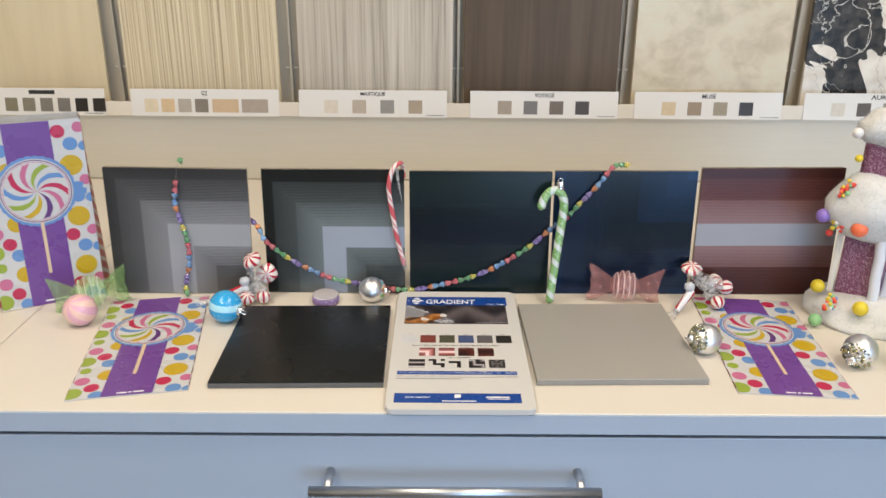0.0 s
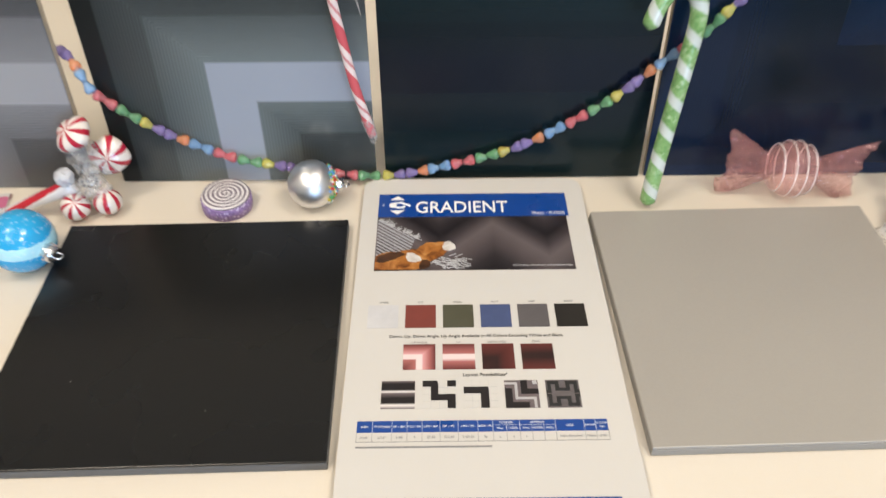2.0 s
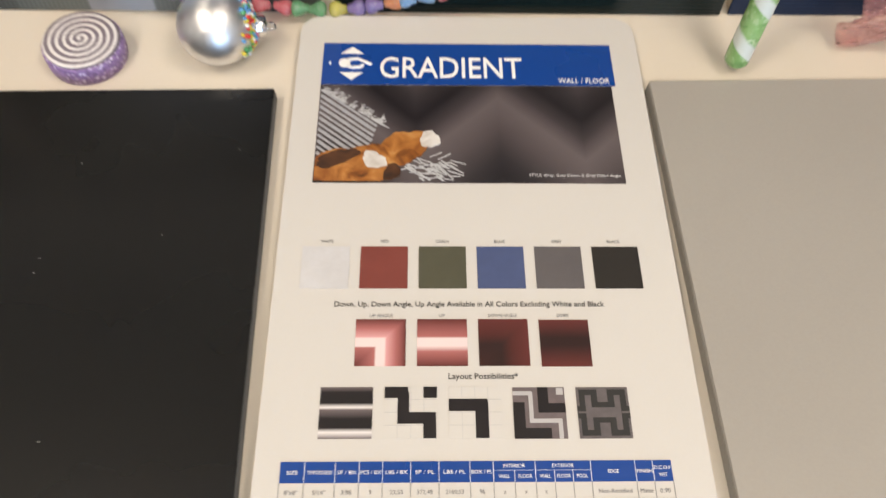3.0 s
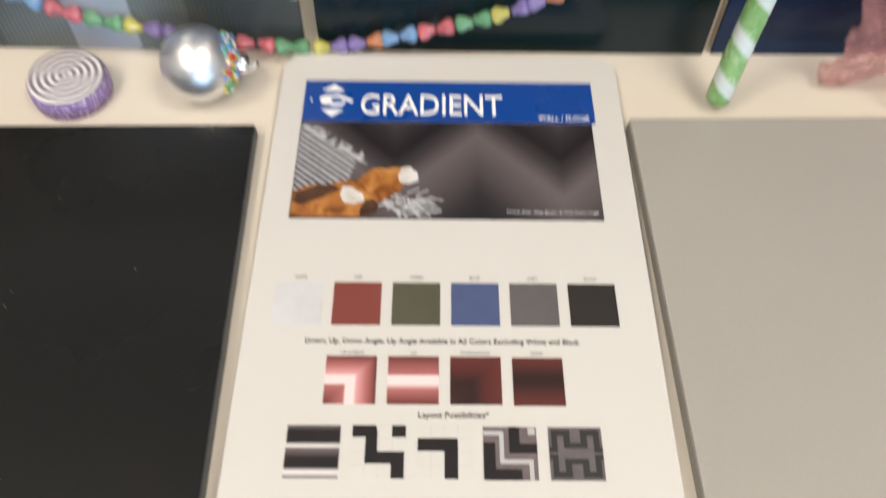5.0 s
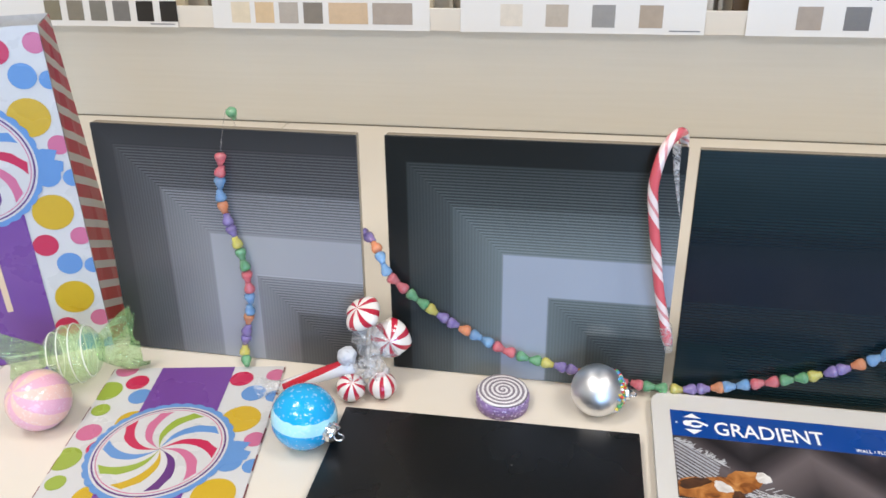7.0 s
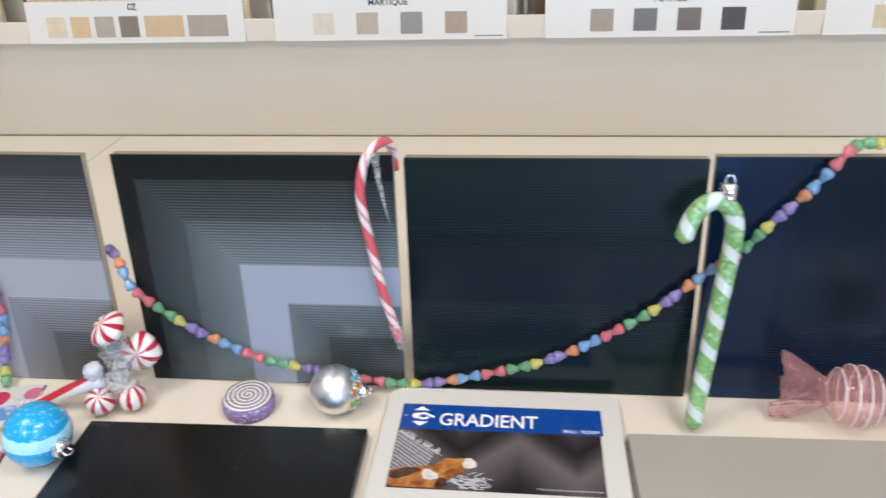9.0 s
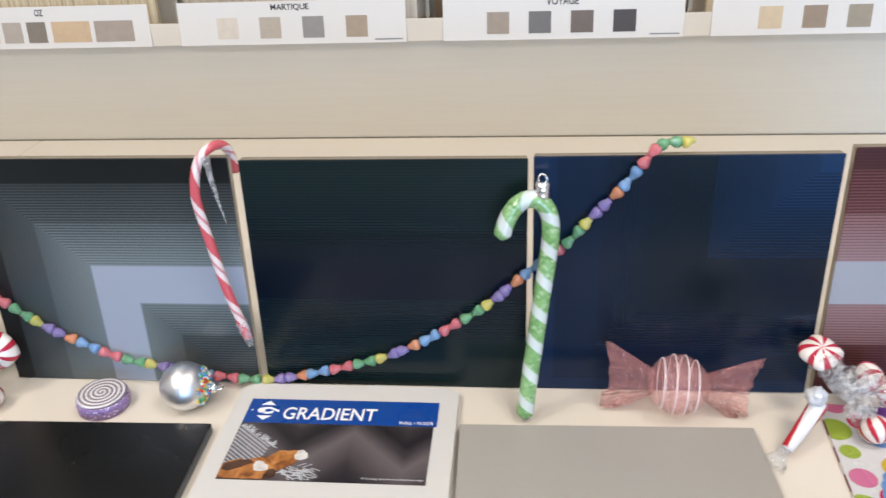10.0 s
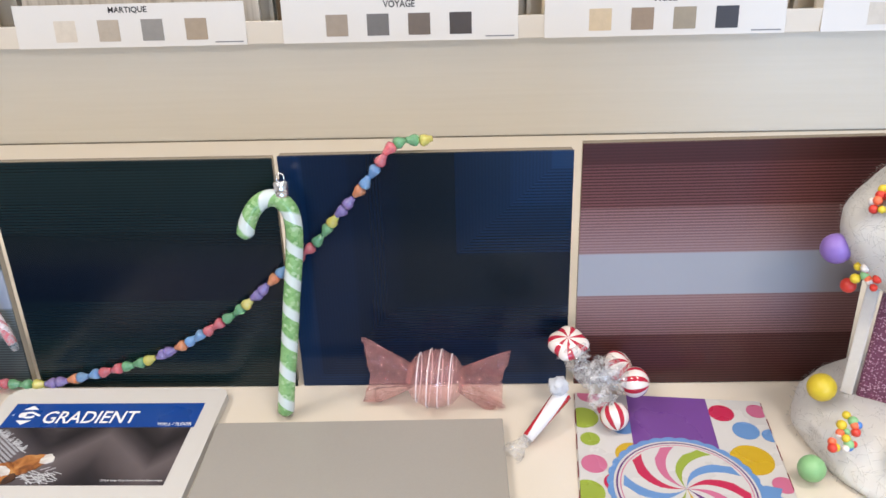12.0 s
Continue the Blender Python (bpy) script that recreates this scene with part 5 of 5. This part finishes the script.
o = thing("spiral_candy", pose(-0.1855, 1.0740, TOP, 3, 2, 20) @ Matrix.Diagonal((0.88, 0.88, 0.92, 1)), "round candy with a white spiral top and glittery purple side", "candy")
part("side", lathe(bmesh.new(), [(0.0195, 0.0003), (0.0212, 0.0015), (0.0215, 0.0065), (0.0212, 0.0115), (0.0203, 0.0126)], 40), glitter("purple_glitter", (0.34, 0.22, 0.48), (0.72, 0.64, 0.85), 0.4, 700), o, "purple glitter side", smooth=False)
part("top", lathe(bmesh.new(), [(0.0203, 0.01265), (0.0200, 0.0138), (0.0192, 0.0142), (0.0001, 0.0146)], 40), spiral_material(), o, "white top with a grey spiral")

# ---- bunches of peppermints ----
PEP = striped("peppermint_pinwheel", (0.74, 0.68, 0.63), (0.42, 0.016, 0.04), 7.0, 0.5, 0.60, 0.12, Coat_Weight=0.6)
TUBE_STRIPE = striped("red_and_white_wrapper", (0.72, 0.71, 0.73), (0.46, 0.016, 0.03), 8.0, 2.0, 0.60, 0.15, Coat_Weight=0.6)


KNOT_PAPER = plain("milky_wrapper_film", (0.66, 0.68, 0.72), 0.2, fine=300, fine_by=0.1, bump=0.3, Alpha=0.75)


def mint_shape(r, sq, seed):
    """A sweet with soft facets where the wrapper pulls it flat."""
    b = ball(bmesh.new(), (0, 0, 0), r, 36, sq)
    for v in b.verts:
        a = math.atan2(v.co.y, v.co.x)
        k = 1 + (0.06 * math.cos(4 * a + seed) + 0.025 * math.cos(7 * a + 2 * seed)) * (1 - sq) * 2.2
        v.co.x, v.co.y = v.co.x * k, v.co.y * k
    return b


def peppermints(x, y, sweets, knot, stick, label):
    o = thing("peppermint_bunch", pose(x, y, TOP), label, "candy", "peppermint bunches")
    for k, (px, py, pz, r, sq, direction) in enumerate(sweets):
        s = part("peppermint", mint_shape(r, sq, k), PEP, o, smooth=True, at=frame_to(direction, (px, py, pz)))
        kx = Vector(knot)
        p0 = Vector((px, py, pz))
        d = kx - p0
        line = [p0 + d * t + Vector((0.002 * math.sin(7 * t + k), 0.002 * math.cos(5 * t), 0)) * t for t in [0.25 + 0.75 * i / 9 for i in range(10)]]
        b = tube(bmesh.new(), line, lambda t, r=r: r * 0.42 * (1 - t) + 0.0052 + 0.0014 * math.sin(16 * t + k), 22)
        for v in b.verts:
            q = v.co * 150 + Vector((3 * k, 0, 0))
            v.co += Vector((noise.noise(q), noise.noise(q + Vector((9, 0, 0))), noise.noise(q + Vector((0, 9, 0))))) * 0.0040
            v.co.z = max(v.co.z, 0.001)
        part("cellophane", b, CELLO, s.parent, "twisted clear cellophane", smooth=True)
    kb = bmesh.new()
    bmesh.ops.create_icosphere(kb, subdivisions=4, radius=0.0068, matrix=Matrix.Translation(Vector(stick[0]) + Vector((-0.004, -0.002, 0.008))))
    for v in kb.verts:
        v.co += Vector((noise.noise(v.co * 300), noise.noise(v.co * 300 + Vector((9, 0, 0))), noise.noise(v.co * 300 + Vector((0, 9, 0))))) * 0.0016
    part("knot", kb, KNOT_PAPER, o, "crumpled white wrapper knot", smooth=True)
    a, b_ = Vector(stick[0]), Vector(stick[1])
    part("sweet_stick", tube(bmesh.new(), [a + (b_ - a) * i / 10 for i in range(11)], lambda t: 0.0062 * (1 - 0.35 * t), 16), TUBE_STRIPE, o, "long red and white wrapped stick", smooth=True)
    tail = (b_ - a).normalized()
    fan = tube(bmesh.new(), [b_ + tail * 0.0034 * i + Vector((0, 0, 0.0006 * i)) for i in range(7)], lambda t: 0.0030 + 0.0055 * t, 18, cap=False)
    for v in fan.verts:
        v.co += Vector((noise.noise(v.co * 250), noise.noise(v.co * 250 + Vector((9, 0, 0))), 0.4 * noise.noise(v.co * 250 + Vector((0, 9, 0))))) * 0.003
        v.co.z = max(v.co.z, 0.0008)
    part("cellophane", fan, CELLO, o, "open clear cellophane end")
    return o


peppermints(-0.2795, 1.057, [(-0.008, 0.029, 0.0585, 0.0138, 0.58, (-0.35, -0.45, 0.85)), (0.0105, 0.033, 0.0370, 0.0145, 0.62, (0.15, -0.95, 0.30)), (-0.0135, 0.005, 0.0110, 0.0105, 0.95, (0.3, -0.5, 0.8)), (0.0080, 0.011, 0.0108, 0.0105, 0.95, (0.1, 0.2, 1.0))], (-0.002, 0.020, 0.029), ((-0.012, 0.012, 0.026), (-0.064, 0.004, 0.0072)), "bunch of red and white peppermints twisted in cellophane")
peppermints(0.335, 1.050, [(-0.003, 0.041, 0.0480, 0.0138, 0.50, (-0.05, -0.35, 0.93)), (0.0340, 0.040, 0.0280, 0.0122, 0.72, (0.75, -0.25, 0.6)), (0.0425, 0.024, 0.0265, 0.0108, 0.92, (0.96, -0.3, 0.05)), (0.0262, 0.004, 0.0128, 0.0102, 0.95, (0.1, -0.75, -0.65))], (0.007, 0.026, 0.034), ((-0.008, 0.015, 0.024), (-0.034, -0.011, 0.0070)), "bunch of red and white peppermints beside a treat bag")

# ---- candy house with cotton snow ----
def snow_material():
    g = Graph("white_cotton_snow")
    n = g.noise(220, 6)
    g.relief(n, 0.12, 0.0012)
    return g.done(g.mix(n, (0.59, 0.585, 0.57), (0.66, 0.655, 0.64)), 1.0, Subsurface_Weight=0.3, Subsurface_Radius=(0.012, 0.011, 0.010), Subsurface_Scale=1.0, Specular_IOR_Level=0.1)


def fluff_material():
    g = Graph("loose_cotton_fibres")
    return g.done((0.66, 0.655, 0.64), 1.0, Specular_IOR_Level=0.05, Alpha=0.5)


SNOW, FLUFF = snow_material(), fluff_material()
PLUM_GLITTER = glitter("plum_glitter", (0.235, 0.065, 0.135), (0.75, 0.52, 0.62), 0.4, 1500)
house = thing("candy_house", pose(0.600, 1.055, TOP), "glittery plum candy house decoration with cotton snow and gumdrops", "decoration")


def snow_blob(name, c, rx, ry, rz, seed, low=None, label="fluffy white cotton snow"):
    b = bmesh.new()
    bmesh.ops.create_icosphere(b, subdivisions=5, radius=1.0)
    for v in b.verts:
        q = v.co.normalized()
        k = 1 + 0.10 * noise.noise(q * 1.6 + Vector((seed, 0, 0))) + 0.022 * noise.noise(q * 5 + Vector((0, seed, 0))) + 0.006 * noise.noise(q * 22)
        v.co = Vector((c[0] + q.x * rx * k, c[1] + q.y * ry * k, c[2] + q.z * rz * k))
        if low is not None:
            v.co.z = max(v.co.z, low)
    body = part(name, b, SNOW, house, label, smooth=True)
    rn = random.Random(seed)
    co, faces = [], []
    polys = body.data.polygons
    for i in range(2600):
        f = polys[rn.randrange(len(polys))]
        if low is not None and f.center.z < low + 0.001:
            continue
        nrm = f.normal
        side = nrm.orthogonal().normalized()
        a = rn.uniform(0, 6.283)
        flow = (side * math.cos(a) + nrm.cross(side) * math.sin(a))
        q = f.center - nrm * 0.0005
        n0, len_ = len(co), rn.uniform(0.004, 0.010)
        across = nrm.cross(flow) * 0.00009
        for k in range(4):
            t = k / 3
            mid = q + flow * len_ * t + nrm * (0.0030 * math.sin(math.pi * t * 0.8) * rn.uniform(0.5, 1.0))
            if low is not None:
                mid.z = max(mid.z, low)
            co += [mid - across, mid + across]
        faces += [(n0 + 2 * k, n0 + 2 * k + 1, n0 + 2 * k + 3, n0 + 2 * k + 2) for k in range(3)]
    me = bpy.data.meshes.new("fluff")
    me.from_pydata(co, [], faces)
    me.materials.append(FLUFF)
    ob = new("fluff", me)
    ob.parent = body
    tagged(ob, "loose cotton fibres", kind="stuff")
    return body


snow_blob("base_snow", (0.006, -0.012, 0.007), 0.128, 0.084, 0.032, 1, low=0.0004)
snow_blob("roof_snow", (-0.044, -0.008, 0.156), 0.068, 0.052, 0.050, 2)
snow_blob("top_snow", (-0.046, 0.0, 0.258), 0.043, 0.034, 0.026, 4)
CORNER = pose(-0.048, -0.030, 0, 0, 0, 50.3)
part("wall_panel", cube(0.0, 0.090, 0.0, 0.044, 0.020, 0.140, bevel=0.003), PLUM_GLITTER, house, "plum glitter wall", at=CORNER)
part("white_edge", cube(-0.001, 0.002, 0.0455, 0.0530, 0.030, 0.140, bevel=0.0006), plain("cream_edge", (0.75, 0.70, 0.62), 0.6), house, "thin cream edge strip", at=CORNER)
part("tower", cube(0.0, 0.070, 0.0, 0.040, 0.165, 0.256, bevel=0.009, seg=4), PLUM_GLITTER, house, "rounded plum glitter tower", at=pose(-0.051, -0.027, 0, 0, 0, 50.3))
PIPING = plain("white_piping", (0.72, 0.72, 0.76), 0.6, bump=0.2)
for foot_, head_ in (((-0.046, -0.036, 0.015), (-0.051, -0.035, 0.140)), ((-0.028, -0.026, 0.015), (-0.020, -0.026, 0.140))):
    a, b_ = Vector(foot_), Vector(head_)
    part("piping", tube(bmesh.new(), [a.lerp(b_, k / 8) + Vector((0.0008 * math.sin(4 * k), 0, 0)) for k in range(9)], lambda t: 0.0066 + 0.0008 * math.sin(25 * t), 14), PIPING, house, "thick white piped icing", smooth=True)
part("doorway", cube(0.012, 0.050, -0.006, -0.001, 0.028, 0.090, bevel=0.002), plain("violet_door", (0.20, 0.08, 0.32), 0.4), house, "violet door panel", at=CORNER)
part("straw", tube(bmesh.new(), [(-0.040, 0.02, 0.262), (-0.036, 0.02, 0.33)], 0.0065, 16), striped("blue_and_white_straw", (0.78, 0.80, 0.82), (0.03, 0.10, 0.30), 55.0, 1.0, 0.5, 0.3), house, "blue and white striped stick", smooth=True)
GUM = {k: plain(k + "_gumball", c, 0.4, fine=500, fine_by=0.05, bump=0.1) for k, c in (("yellow", (0.72, 0.55, 0.03)), ("violet", (0.26, 0.16, 0.50)), ("green", (0.26, 0.52, 0.24)), ("orange", (0.85, 0.17, 0.07)), ("red", (0.66, 0.05, 0.03)), ("white", (0.78, 0.74, 0.70)), ("blue", (0.08, 0.22, 0.60)), ("pink", (0.75, 0.35, 0.36)))}
for colour, gx, gy, gz, gr in (("yellow", -0.108, -0.008, 0.042, 0.0092), ("violet", -0.117, -0.004, 0.142, 0.0092), ("green", -0.125, -0.050, 0.0115, 0.0085), ("orange", -0.0870, -0.042, 0.1370, 0.0105), ("red", -0.108, -0.010, 0.1200, 0.0046), ("yellow", -0.0750, -0.062, 0.0340, 0.0098), ("green", -0.079, -0.036, 0.1745, 0.0062), ("yellow", -0.088, -0.008, 0.221, 0.0050), ("white", -0.096, -0.008, 0.254, 0.0068)):
    part("gumball", ball(bmesh.new(), (gx, gy, gz), gr, 18), GUM[colour], house, colour + " gumball", smooth=True)
for cx, cy, cz, n_, seed, face in ((-0.1055, -0.0440, 0.0330, 20, 1, (-0.35, -0.5, 0.8)), (-0.1040, -0.0215, 0.1400, 20, 2, (-0.75, -0.6, 0.1)), (-0.100, -0.018, 0.182, 14, 3, (-0.8, -0.3, 0.6)), (-0.062, -0.044, 0.158, 14, 4, (0, -0.9, 0.4)), (-0.028, -0.086, 0.012, 12, 5, (0, -0.9, 0.5))):
    rn = random.Random(seed)
    out = Vector(face).normalized()
    rise = (Vector((0, 0, 1)) - out * out.z).normalized()
    side = rise.cross(out)
    names = ["red", "yellow", "white", "orange", "blue", "green"] if seed in (1, 5) else ["red", "yellow", "white", "orange", "green", "red"]
    for i in range(n_):
        q = Vector((cx, cy, cz)) + side * rn.uniform(-0.0065, 0.0065) + rise * (0.024 * (i + 0.5) / n_ - 0.012) + out * rn.uniform(0.0, 0.003)
        b = bmesh.new()
        bmesh.ops.create_icosphere(b, subdivisions=2, radius=rn.uniform(0.0022, 0.0034), matrix=Matrix.Translation(q))
        part("sprinkle_ball", b, GUM[names[i % 6]], house, smooth=True)
